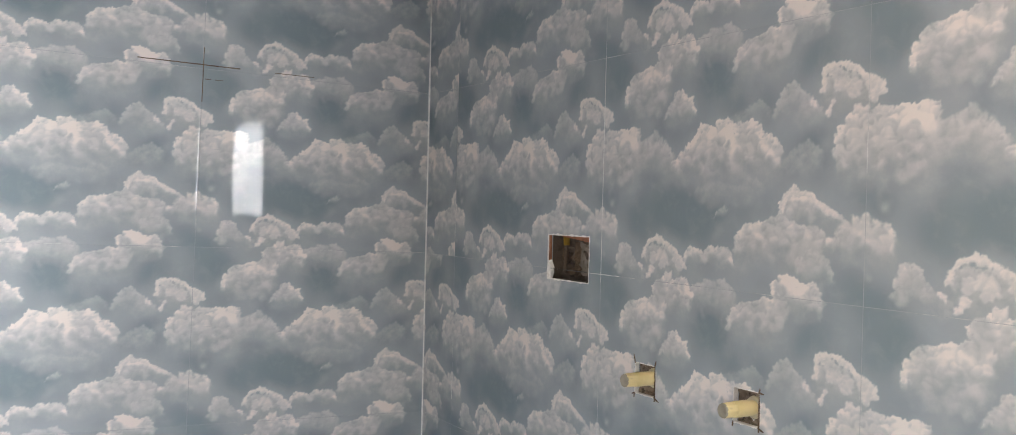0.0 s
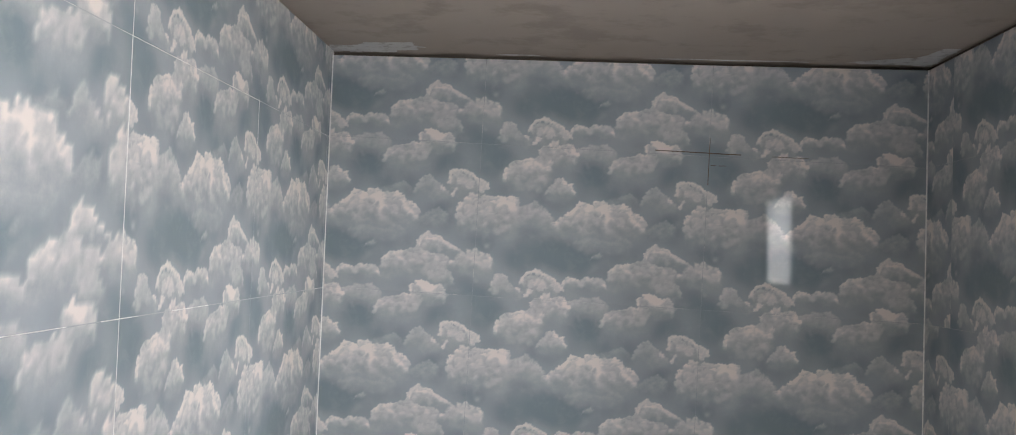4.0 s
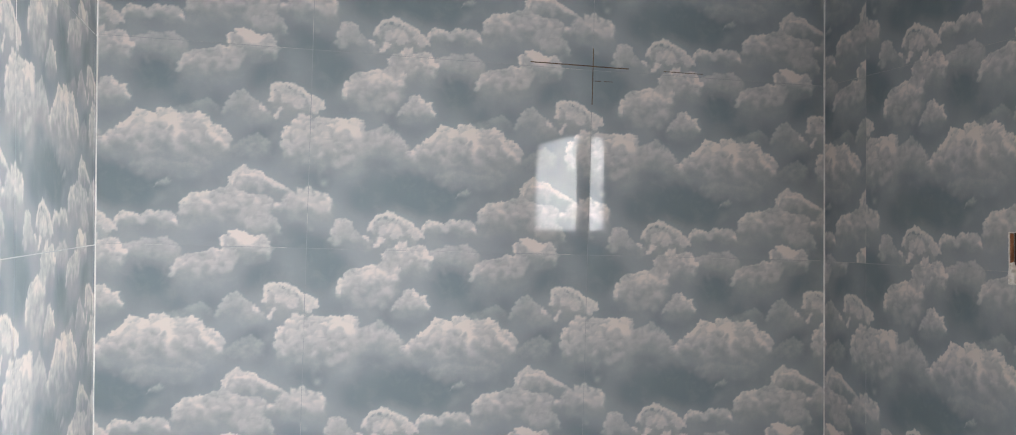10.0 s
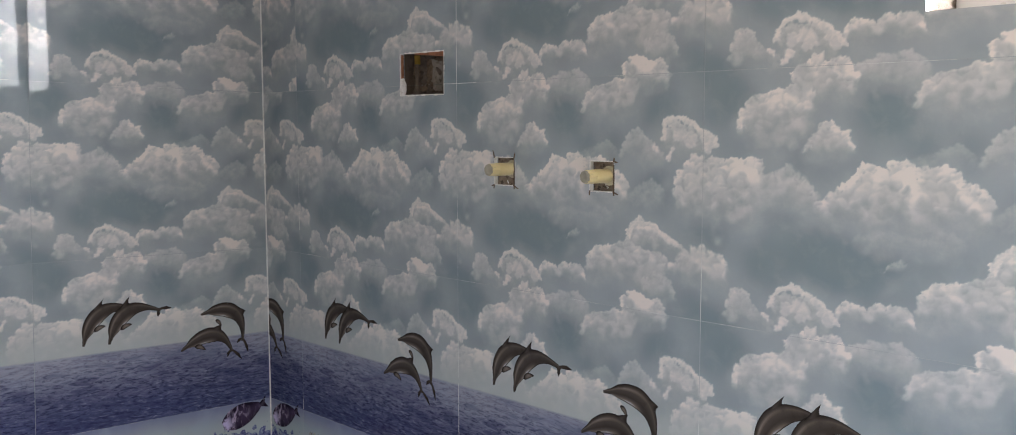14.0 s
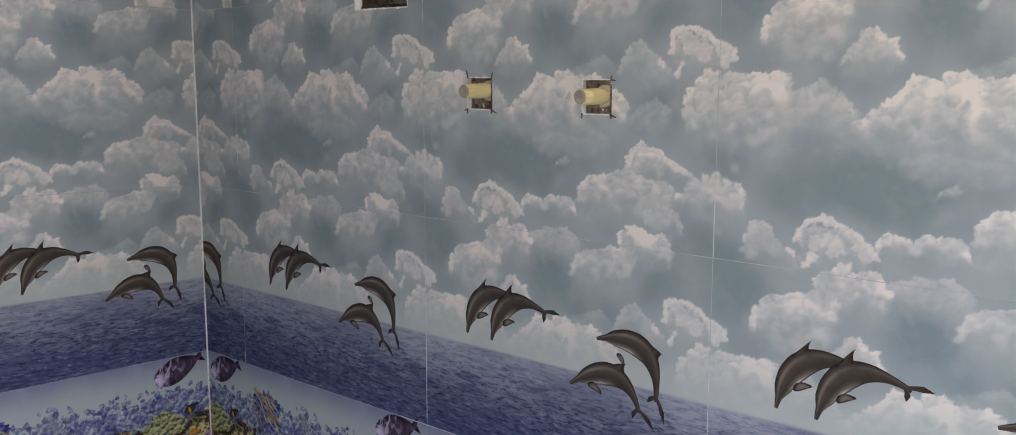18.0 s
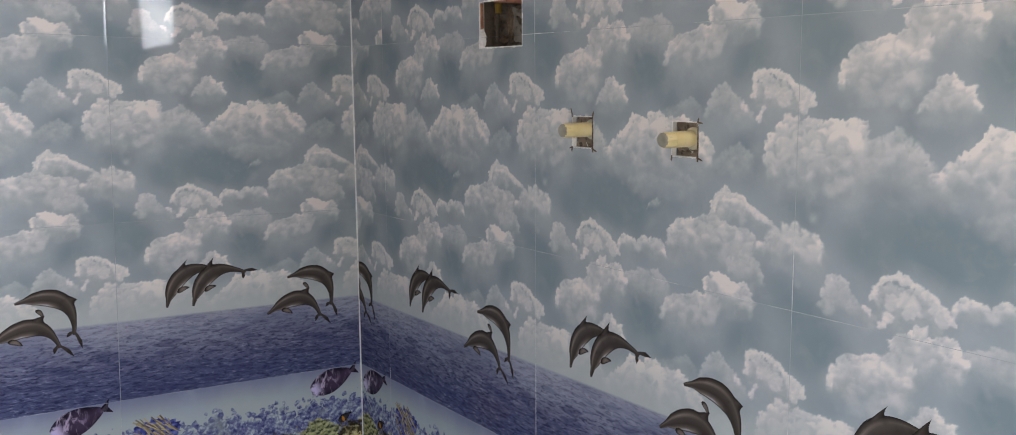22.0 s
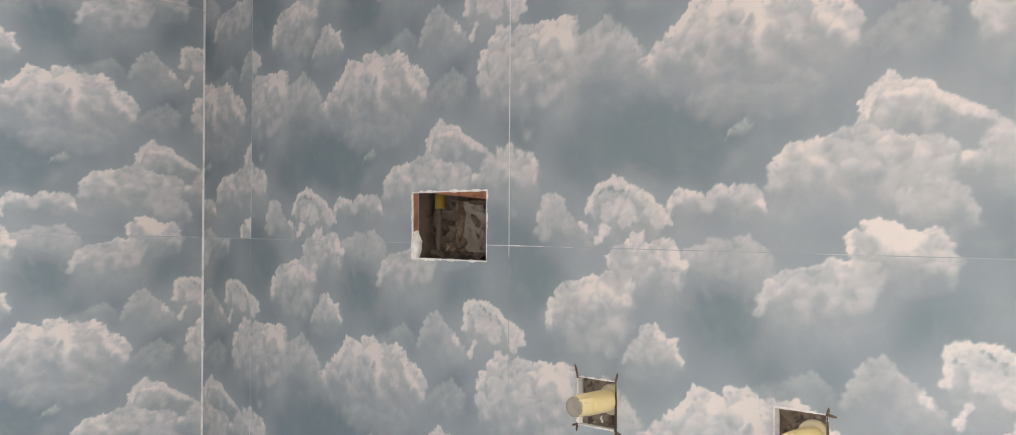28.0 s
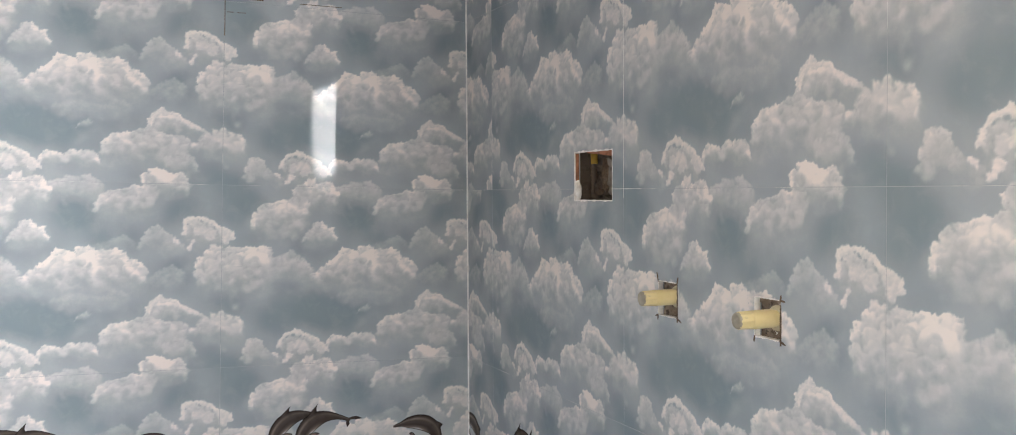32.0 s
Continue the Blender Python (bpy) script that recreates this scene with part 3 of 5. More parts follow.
lay_cloud([(362, 264), (364, 254), (373, 247), (383, 252), (395, 253), (403, 263), (407, 272)], 7, 36, 0.64, 0.44, 2.6, opacity=0.85)
# the twin crests over the joint
lay_cloud([(258, 338), (261, 327), (263, 320), (276, 311), (289, 311), (308, 306), (322, 304), (345, 306)], 7, 44, 0.74, 0.46, 1.6)
lay_cloud([(324, 304), (327, 288), (334, 277), (343, 274), (351, 277), (360, 282), (366, 288), (371, 284), (379, 281), (387, 288), (393, 300)], 7, 42, 0.97, 0.48, 1.1)
lay_cloud([(52, 364), (54, 346), (59, 335), (74, 328), (96, 325), (117, 321), (140, 322)], 7, 56, 0.76, 0.44, 1.6)
lay_cloud([(118, 320), (120, 305), (127, 297), (137, 292), (150, 296), (159, 299), (162, 292), (172, 291), (178, 298), (186, 312)], 7, 44, 0.95, 0.46, 1.1)
lay_cloud([(137, 88), (141, 79), (147, 70), (153, 61), (163, 58), (172, 65), (182, 72), (187, 86)], 7, 34, 0.76, 0.44, 1.7)
# the flake and the stray wisp
lay_cloud([(178, 270), (180, 258), (190, 251), (199, 253), (208, 260), (216, 251), (228, 249), (242, 250), (252, 255), (258, 268)], 6, 25, 0.74, 0.46, 1.4, opacity=0.95)
lay_cloud([(229, 216), (233, 207), (239, 204), (250, 202)], 3, 12, 0.60, 0.42, 1.5, opacity=0.7)
# the two curled rings: a soft grey heart, then the scalloped curl round it
for dx, dy in ((0, 0), (291, -190)):
    for crest, lobe, depth, peak, clear in (
        ([(99.8, 266.6), (104.5, 256.1), (115.2, 248.8), (127.1, 254.1), (141.4, 256.1), (154.5, 264.6), (166.4, 272.9)], 6, 46, 0.62, 0.95),
        ([(70, 283.4), (78, 278.2), (88, 279.2), (96.2, 289.8)], 5, 26, 0.50, 0.7),
    ):
        lay_cloud([(x + dx, y + dy) for x, y in crest], lobe, depth, peak, 0.28, 2.0, clear)
    for path, low, high, peak, body in (
        ([(115.2, 268.8), (127.1, 264.6), (137.8, 269.8), (131.9, 278.2)], 5.0, 8.5, 0.78, 0.52),
        ([(155.7, 266.6), (165.2, 275.1), (162.8, 283.4)], 4.5, 7.0, 0.82, 0.52),
        ([(95, 268.8), (97.4, 257.2), (104.5, 247.2), (118.8, 243), (130.7, 249.3), (142.6, 251.9), (153.3, 259.3), (165.2, 264.6), (173.5, 272.9), (175.9, 280.3)], 2.8, 4.6, 0.90, 0.60),
        ([(84, 280.3), (90, 285.6)], 2.8, 4.4, 0.92, 0.56),
        ([(111.7, 283.4), (108.1, 290.8), (102.1, 296.1)], 2.2, 3.8, 0.92, 0.60),
        ([(142.6, 291.9), (153.3, 292.9)], 4.4, 6.6, 0.88, 0.52),
        ([(170, 293.9), (175.9, 296.1)], 2.6, 4.0, 0.84, 0.52),
    ):
        lay_puffs([(x + dx, y + dy) for x, y in path], low, high, peak, body)

# thin veils that trail below the clouds
VEIL = np.roll(blurred(AMOUNT, 9), int(12 / STEP_Y), 0)
VEIL = np.clip((1.5 * VEIL - 0.25 + 0.16 * GRAIN[9.0] + 0.09 * GRAIN[4.5]) * 0.75, 0, 0.55) * (1 - AMOUNT)
LIT = (LIT * AMOUNT + (0.16 + 0.07 * GRAIN[9.0]) * VEIL) / np.maximum(AMOUNT + VEIL, 1e-4)
AMOUNT = AMOUNT + VEIL
HAZE = np.clip(blurred(AMOUNT, 22) * 1.1 + 0.12 * GRAIN[18.0] + 0.04 * GRAIN[9.0] + 0.02, 0, 1)
FIELDS = [AMOUNT, LIT, HAZE]


def sample(field, px, py):
    """A field of the print between its grid points."""
    fx, fy = px / STEP_X, py / STEP_Y
    i, j = np.floor(fx).astype(int), np.floor(fy).astype(int)
    a, b = fx - i, fy - j
    i, k, j, m = i % NX, (i + 1) % NX, j % NY, (j + 1) % NY
    return (field[j, i] * (1 - a) + field[j, k] * a) * (1 - b) + (field[m, i] * (1 - a) + field[m, k] * a) * b


MESHES = {}


def tile_mesh(kind, u0, u1, v0, v1, holes=(), top=None, fine=0):
    """A tile of one print, whole or cut to u0..u1 and v0..v1 (metres from its lower left corner), with rectangular cut-outs.
    Its face lies in z = 0, towards +z."""
    key = (kind, round(u0, 4), round(u1, 4), round(v0, 4), round(v1, 4), holes, top, fine)
    if key in MESHES:
        return MESHES[key]
    step = 0.05 if kind == "reef" else fine or 0.008
    xs, ys = {u0, u1}, {v0, v1}
    for a, b, c, d in holes:
        xs |= {a, b}
        ys |= {c, d}
    for lines, lo, hi in ((xs, u0, u1), (ys, v0, v1)):
        for n in range(1, int(0.5 / step)):
            if lo < n * step < hi and all(abs(n * step - q) > 0.0009 for q in lines):
                lines.add(n * step)
    xs, ys = np.array(sorted(x for x in xs if u0 <= x <= u1)), np.array(sorted(y for y in ys if v0 <= y <= v1))
    gx, gy = np.meshgrid(xs, ys)
    if top:
        gy = np.minimum(gy, top[0] + top[1] * gx)
    keep = np.ones((len(ys) - 1, len(xs) - 1), bool)
    mx, my = (xs[1:] + xs[:-1]) / 2, (ys[1:] + ys[:-1]) / 2
    for a, b, c, d in holes:
        keep[np.ix_((my > c) & (my < d), (mx > a) & (mx < b))] = False
    rim = (gx <= u0 + 1e-6) | (gx >= u1 - 1e-6) | (gy <= v0 + 1e-6) | (gy >= v1 - 1e-6)
    count, wide = gx.size, len(xs)
    verts = np.stack([gx, gy, np.where(rim, -0.00007, 0.0)], -1).reshape(-1, 3)
    back = verts.copy()
    back[:, 2] = -THICK
    faces = []
    for j in range(len(ys) - 1):
        for i in range(wide - 1):
            if not keep[j, i]:
                continue
            a, b, c, d = j * wide + i, j * wide + i + 1, (j + 1) * wide + i + 1, (j + 1) * wide + i
            faces.append((a, b, c, d))
            for near, p, q in (((j - 1, i), a, b), ((j, i + 1), b, c), ((j + 1, i), c, d), ((j, i - 1), d, a)):
                if not (0 <= near[0] < keep.shape[0] and 0 <= near[1] < keep.shape[1]) or not keep[near]:
                    faces.append((p, p + count, q + count, q))
    me = bpy.data.meshes.new("tile")
    me.from_pydata(np.concatenate([verts, back]).tolist(), [], faces)
    if kind in ("sky", "sea"):
        px, py = gx.ravel() * 1000, PH - gy.ravel() * 1000
        data = np.stack([*(sample(field, px, py) for field in FIELDS), np.ones(gx.size)], -1)
        me.attributes.new("print", "FLOAT_COLOR", "POINT").data.foreach_set("color", np.concatenate([data, data]).ravel().astype(np.float32))
    me.materials.append({"sky": SKY_TILE, "sea": SEA_TILE, "reef": REEF_TILE}[kind])
    MESHES[key] = me
    return me


# ---- motifs printed on the tiles, as plain flat shapes ----
def curve_point(p, q, r, t):
    a, b, c = Vector(p), Vector(q), Vector(r)
    return a * (1 - t) ** 2 + b * (2 * t * (1 - t)) + c * t * t, ((b - a) * (1 - t) + (c - b) * t).normalized()


def girth(t):
    """Relative half width along an arched body."""
    return float(np.interp(t, (0, 0.05, 0.09, 0.14, 0.26, 0.40, 0.55, 0.70, 0.85, 1), (0.12, 0.24, 0.30, 0.62, 0.88, 1.0, 0.90, 0.62, 0.32, 0.16)))


def arched_shape(p, q, r, half, fin, flukes, lift):
    """A plain arched body with one back fin and a forked end; points in millimetres across and down."""
    bm = bmesh.new()
    tone = bm.verts.layers.float_color.new("tone")

    def vert(x, y, t, up=0.0):
        v = bm.verts.new((x / 1000, (PH - y) / 1000, lift + up))
        v[tone] = (t, t, t, 1)
        return v

    rings = []
    n = 26
    for i in range(n + 1):
        t = i / n
        c, d = curve_point(p, q, r, t)
        side = Vector((d.y, -d.x))
        w = half * girth(t)
        pale = 0.75 * max(0.0, 1 - abs(t - 0.30) / 0.32)
        ring = []
        shine = 0.60 + 0.65 * max(0.0, 1 - abs(t - 0.24) / 0.30)
        for e, tn in ((1.0, 0.0), (0.90, 0.12), (0.68, 0.34), (0.46, shine), (0.20, 0.42), (-0.35, 0.24), (-0.62, 0.22 + 0.6 * pale), (-0.90, 0.22 + 2.3 * pale), (-1.04, 0.02)):
            at = c + side * (w * e)
            ring.append(vert(at.x, at.y, tn))
        rings.append(ring)
    for a, b in zip(rings, rings[1:]):
        for k in range(8):
            bm.faces.new((a[k], a[k + 1], b[k + 1], b[k]))
    t, tip = fin[0], Vector(fin[1])
    ahead, behind = t - 0.085, t + 0.075
    a, da = curve_point(p, q, r, ahead)
    b, db = curve_point(p, q, r, behind)
    ea, eb = a + Vector((da.y, -da.x)) * half * girth(ahead) * 0.86, b + Vector((db.y, -db.x)) * half * girth(behind) * 0.86
    tip = (ea + eb) / 2 + (tip - (ea + eb) / 2) * 0.92
    front, rear = (ea + tip) / 2 + (ea - eb) * 0.16, (eb + tip) / 2 + (ea - eb) * 0.20
    rows = []
    for i in range(7):
        u = i / 6
        f = ea * (1 - u) ** 2 + front * (2 * u * (1 - u)) + tip * u * u
        g = eb * (1 - u) ** 2 + rear * (2 * u * (1 - u)) + tip * u * u
        rows.append((vert(*f, 0.0, 1e-5), vert(*(f * 0.6 + g * 0.4), 0.42 - 0.3 * u, 1e-5), vert(*g, 0.05, 1e-5)))
    for o, m in zip(rows, rows[1:]):
        bm.faces.new((o[0], o[1], m[1], m[0]))
        bm.faces.new((o[1], o[2], m[2], m[1]))
    end, d = curve_point(p, q, r, 0.96)
    for tx, ty in flukes:
        tip = Vector((tx, ty))
        way = (tip - end)
        across = Vector((-way.y, way.x)).normalized()
        o = end + way * 0.1
        m = end + way * 0.6
        low, high = (4.6, 1.6) if tx > end.x else (1.6, 4.6)
        bm.faces.new([vert(*(o - across * 2.0), 0.3, 2e-5), vert(*(o + way * 0.25 - across * low * 0.8), 0.25, 2e-5), vert(*(m - across * low), 0.15, 2e-5), vert(*tip, 0.05, 2e-5), vert(*(m + across * high), 0.15, 2e-5), vert(*(o + way * 0.25 + across * high * 0.8), 0.25, 2e-5), vert(*(o + across * 2.0), 0.3, 2e-5)])
    return bm


def flipper_shape(x, y, angle, size, lift):
    """A small pointed oval patch, dark at its rim."""
    bm = bmesh.new()
    tone = bm.verts.layers.float_color.new("tone")
    c, s = math.cos(angle), math.sin(angle)
    rings = []
    for q, t in ((1.0, 0.0), (0.80, 0.15), (0.60, 0.75), (0.15, 1.15)):
        ring = []
        for i in range(16):
            a = i / 16 * math.tau
            px, py = math.cos(a) * size * q, math.sin(a) * size * 0.37 * q * (1 - 0.42 * math.cos(a)) + 0.10 * size * math.cos(2 * a)
            v = bm.verts.new(((x + px * c - py * s) / 1000, (PH - y - px * s - py * c) / 1000, lift))
            v[tone] = (t, t, t, 1)
            ring.append(v)
        rings.append(ring)
    for a, b in zip(rings, rings[1:]):
        for i in range(16):
            bm.faces.new((a[i], b[i], b[i - 1], a[i - 1]))
    bm.faces.new(rings[-1])
    return bm


def oval_shape(x, y, angle, length, half, lift, tail=True, dark=0.0):
    """A plain tapering oval with a small forked end, pointing along angle (degrees, from right, up)."""
    bm = bmesh.new()
    tone = bm.verts.layers.float_color.new("tone")
    c, s = math.cos(radians(angle)), math.sin(radians(angle))

    def vert(a, b, t):
        v = bm.verts.new(((x + a * c - b * s) / 1000, (PH - y + a * s + b * c) / 1000, lift))
        v[tone] = (t, 1 - (a / length + 0.5) * 2.2, t, 1)
        return v

    rings = []
    n = 16
    for i in range(n + 1):
        t = i / n
        w = half * (max(0.0, math.sin(math.pi * min(1, t * 0.93 + 0.03)) ** 0.52))
        w = max(w * (1.04 - 0.4 * t * t), half * 0.14)
        band = 0.5 + 0.5 * math.sin(t * 14)
        rings.append([vert((t - 0.5) * length, w * q, e + 0.25 * band - dark) for q, e in ((1, 0.0), (0.5, 0.35), (0, 0.6), (-0.5, 0.5), (-1, 0.15))])
    for a, b in zip(rings, rings[1:]):
        for k in range(4):
            bm.faces.new((a[k], b[k], b[k + 1], a[k + 1]))
    if tail:
        e = length / 2
        bm.faces.new([vert(e - 1, half * 0.14, 0), vert(e - 1, -half * 0.14, 0), vert(e + length * 0.17, -half * 0.55, 0), vert(e + length * 0.12, 0, 0), vert(e + length * 0.20, half * 0.5, 0)])
    return bm


def blob_shape(x, y, rx, ry, seed, lift, ragged=0.34):
    """An uneven patch of print, paler above its middle."""
    bm = bmesh.new()
    tone = bm.verts.layers.float_color.new("tone")
    n = 56
    rings = []
    for size, base in ((1.0, 0.25), (0.72, 0.75), (0.2, 0.95)):
        ring = []
        for i in range(n):
            a = i / n * math.tau
            q = 1 + ragged * noise.noise((math.cos(a) * 1.6 + seed, math.sin(a) * 1.6, seed)) + ragged * noise.noise((math.cos(a) * 6 + seed, math.sin(a) * 6, 3)) + 0.5 * ragged * noise.noise((math.cos(a) * 15 + seed, math.sin(a) * 15, 5))
            v = bm.verts.new(((x + rx * q * size * math.cos(a)) / 1000, (PH - y + ry * q * size * math.sin(a)) / 1000, lift))
            t = base + 0.2 * math.sin(a) * size
            v[tone] = (t, t, t, 1)
            ring.append(v)
        rings.append(ring)
    for a, b in zip(rings, rings[1:]):
        for i in range(n):
            bm.faces.new((a[i - 1], a[i], b[i], b[i - 1]))
    bm.faces.new(rings[-1])
    return bm


def branch_shape(x, y, seed, lift):
    """A clump of slanting branches."""
    rng = random.Random(seed)
    bm = bmesh.new()
    tone = bm.verts.layers.float_color.new("tone")
    for _ in range(84):
        bx, by = x + rng.uniform(-44, 20), y + rng.uniform(-30, 24)
        ln, w, a = rng.uniform(11, 30), rng.uniform(0.5, 1.4), radians(rng.uniform(-58, -26))
        t = rng.uniform(0.1, 1.0)
        dx, dy = math.cos(a), math.sin(a)
        bend = rng.uniform(-4, 4)
        pts = []
        for q, s in ((0, 1), (0.5, 1.2), (1, 0.3), (1, -0.3), (0.5, -1.2), (0, -1)):
            ox = dx * ln * q - dy * (w * s + bend * q * q)
            oy = dy * ln * q + dx * (w * s + bend * q * q)
            pts.append(bm.verts.new(((bx + ox) / 1000, (PH - by + oy) / 1000, lift + rng.uniform(0, 6e-5))))
        for v in pts:
            v[tone] = (t, t, t, 1)
        bm.faces.new(pts)
    return bm


def clipped(make, u0, u1, v0, v1):
    bm = make()
    for co, no in (((u0 + 3e-4, 0, 0), (-1, 0, 0)), ((u1 - 3e-4, 0, 0), (1, 0, 0)), ((0, v0 + 3e-4, 0), (0, -1, 0)), ((0, v1 - 3e-4, 0), (0, 1, 0))):
        bmesh.ops.bisect_plane(bm, geom=bm.verts[:] + bm.edges[:] + bm.faces[:], plane_co=co, plane_no=no, clear_outer=True)
    return bm


UP = 0.00025
MOTIFS = {
    "sea": [
        ("printed_arched_shape", INK_GREY, lambda: arched_shape((80, 150), (94, 68), (172, 92), 14, (0.50, (117, 68)), ((186, 96),), UP)),
        ("printed_flipper_patch", INK_GREY, lambda: flipper_shape(108, 121, -0.35, 11, UP * 1.6)),
        ("printed_arched_shape", INK_GREY, lambda: arched_shape((124, 152), (142, 68), (217, 101), 14.5, (0.50, (162, 68)), ((239, 99), (212, 113)), UP * 2)),
        ("printed_flipper_patch", INK_GREY, lambda: flipper_shape(154, 123, -0.35, 11, UP * 2.6)),
        ("printed_arched_shape", INK_GREY, lambda: arched_shape((294, 118), (386, 92), (379, 178), 14.5, (0.60, (387, 120)), ((391, 203), (367, 181)), UP)),
        ("printed_flipper_patch", INK_GREY, lambda: flipper_shape(330, 137, 0.9, 9, UP * 1.6)),
        ("printed_arched_shape", INK_GREY, lambda: arched_shape((255, 182), (333, 128), (357, 196), 14.5, (0.55, (338, 140)), ((378, 214), (347, 206)), UP * 2)),
        ("printed_flipper_patch", INK_GREY, lambda: flipper_shape(293, 180, 0.4, 11.5, UP * 2.6)),
        ("printed_banded_oval", INK_PURPLE, lambda: oval_shape(377, PH + 24, 20, 84, 24, UP)),
    ],
    "reef": [
        ("printed_blue_patch", CORAL_BLUE, lambda: blob_shape(58, 70, 40, 30, 2.9, UP * 0.7)),
        ("printed_branch_clump", INK_TAN, lambda: branch_shape(60, 64, 4, UP)),
        ("printed_sand_patch", SAND, lambda: blob_shape(186, 192, 66, 24, 5.5, UP * 0.6)),
        ("printed_sand_patch", SAND, lambda: blob_shape(34, 206, 40, 22, 1.5, UP * 0.6)),
        ("printed_green_patch", CORAL_GREEN, lambda: blob_shape(352, 120, 40, 23, 1.3, UP * 0.8)),
        ("printed_tan_patch", CORAL_TAN, lambda: blob_shape(300, 150, 34, 15, 2.1, UP)),
        ("printed_tan_patch", CORAL_TAN, lambda: blob_shape(336, 174, 42, 14, 3.3, UP * 1.1)),
        ("printed_tan_patch", CORAL_TAN, lambda: blob_shape(434, 156, 26, 18, 6.1, UP * 0.9)),
        ("printed_purple_patch", CORAL_PURPLE, lambda: blob_shape(254, 190, 25, 26, 3.7, UP * 1.1)),
        ("printed_mauve_patch", CORAL_MAUVE, lambda: blob_shape(224, 232, 32, 22, 7.1, UP)),
        ("printed_mauve_patch", CORAL_MAUVE, lambda: blob_shape(446, 176, 18, 24, 7.7, UP * 1.1)),
        ("printed_pink_patch", CORAL_PINK, lambda: blob_shape(291, 247, 28, 20, 4.4, UP * 1.2)),
        ("printed_brown_patch", CORAL_BROWN, lambda: blob_shape(414, 220, 26, 28, 2.6, UP)),
        ("printed_brown_patch", CORAL_BROWN, lambda: blob_shape(319, 213, 30, 31, 9.2, UP * 1.3, 0.06)),
        ("printed_green_patch", CORAL_GREEN, lambda: blob_shape(168, 212, 30, 18, 8.3, UP)),
        ("printed_pebble", PEBBLE, lambda: blob_shape(314, 278, 26, 15, 1.1, UP * 2.2, 0.08)),
        ("printed_pebble", PEBBLE, lambda: blob_shape(356, 273, 26, 19, 2.2, UP * 2.3, 0.08)),
        ("printed_pebble", PEBBLE, lambda: blob_shape(400, 284, 31, 18, 3.3, UP * 2.4, 0.08)),
        ("printed_pebble", PEBBLE, lambda: blob_shape(438, 294, 24, 15, 4.4, UP * 2.3, 0.08)),
        ("printed_banded_oval", INK_PURPLE, lambda: oval_shape(377, 24, 20, 84, 24, UP * 1.4)),
        ("printed_orange_oval", INK_ORANGE, lambda: oval_shape(164, 146, 205, 74, 25, UP * 1.5, False)),
        ("printed_orange_oval", INK_ORANGE, lambda: oval_shape(117, 176, 235, 78, 27, UP * 1.2, False)),
        ("printed_dark_oval", INK_BLACK, lambda: oval_shape(69, 156, 170, 46, 13, UP * 1.4)),
        ("printed_dark_oval", INK_BLACK, lambda: oval_shape(403, 100, 30, 26, 8, UP * 1.4)),
        ("printed_yellow_band", INK_ORANGE, lambda: oval_shape(401, 102, 110, 11, 3, UP * 1.8, False)),
        ("printed_grey_oval", INK_PALE, lambda: oval_shape(390, 157, 25, 42, 14, UP * 1.6)),
        ("printed_orange_oval", INK_ORANGE, lambda: oval_shape(409, 144, 20, 18, 6, UP * 1.8, False)),
        ("printed_pale_oval", SAND, lambda: oval_shape(420, 176, 80, 34, 8, UP * 1.7, False)),
        ("printed_pale_oval", INK_PALE, lambda: oval_shape(386, 217, -10, 54, 9, UP * 1.7)),
    ],
}

scatter = random.Random(21)
for n in range(30):
    ink = scatter.choice((CORAL_TAN, CORAL_TAN, CORAL_GREEN, CORAL_MAUVE, CORAL_BROWN, CORAL_BROWN, CORAL_BROWN, CORAL_PINK))
    at = (scatter.uniform(265, 444), scatter.uniform(141, 292), scatter.uniform(6, 15), scatter.uniform(5, 11), n * 1.37, UP * (0.9 + 0.02 * n))
    MOTIFS["reef"].append(("printed_reef_patch", ink, lambda at=at: blob_shape(*at, 0.6)))


def lay_tile(wall, frame_m, kind, u0, u1, v0, v1, holes=(), top=None):
    x, y, z = frame_m.translation  # the tiles that the camera passes close by have the finest print
    fine = 0.0013 if x > 0.7 and 0.9 < y < 1.9 and z > 1.4 else 0.0021 if y > 0.7 else 0
    ob = new("tile", tile_mesh(kind, u0, u1, v0, v1, holes, top, fine))
    ob.parent = wall
    ob.matrix_basis = frame_m
    motifs = MOTIFS.get(kind, ()) if frame_m.translation.z > 0.8 else ()  # the rows below stay plain
    for n, (name, material, make) in enumerate(motifs):
        key = (kind, n, round(u0, 4), round(u1, 4), round(v0, 4), round(v1, 4))
        if key not in MESHES:
            bm = clipped(make, u0, u1, v0, v1)
            MESHES[key] = None
            if bm.faces:
                MESHES[key] = bpy.data.meshes.new(name)
                bm.to_mesh(MESHES[key])
                MESHES[key].materials.append(material)
            bm.free()
        if MESHES[key]:
            motif = new(name, MESHES[key])
            motif.parent = ob
    return ob


def row_kind(z):
    return "sky" if z > 1.4 else "sea" if z > 1.1 else "reef"


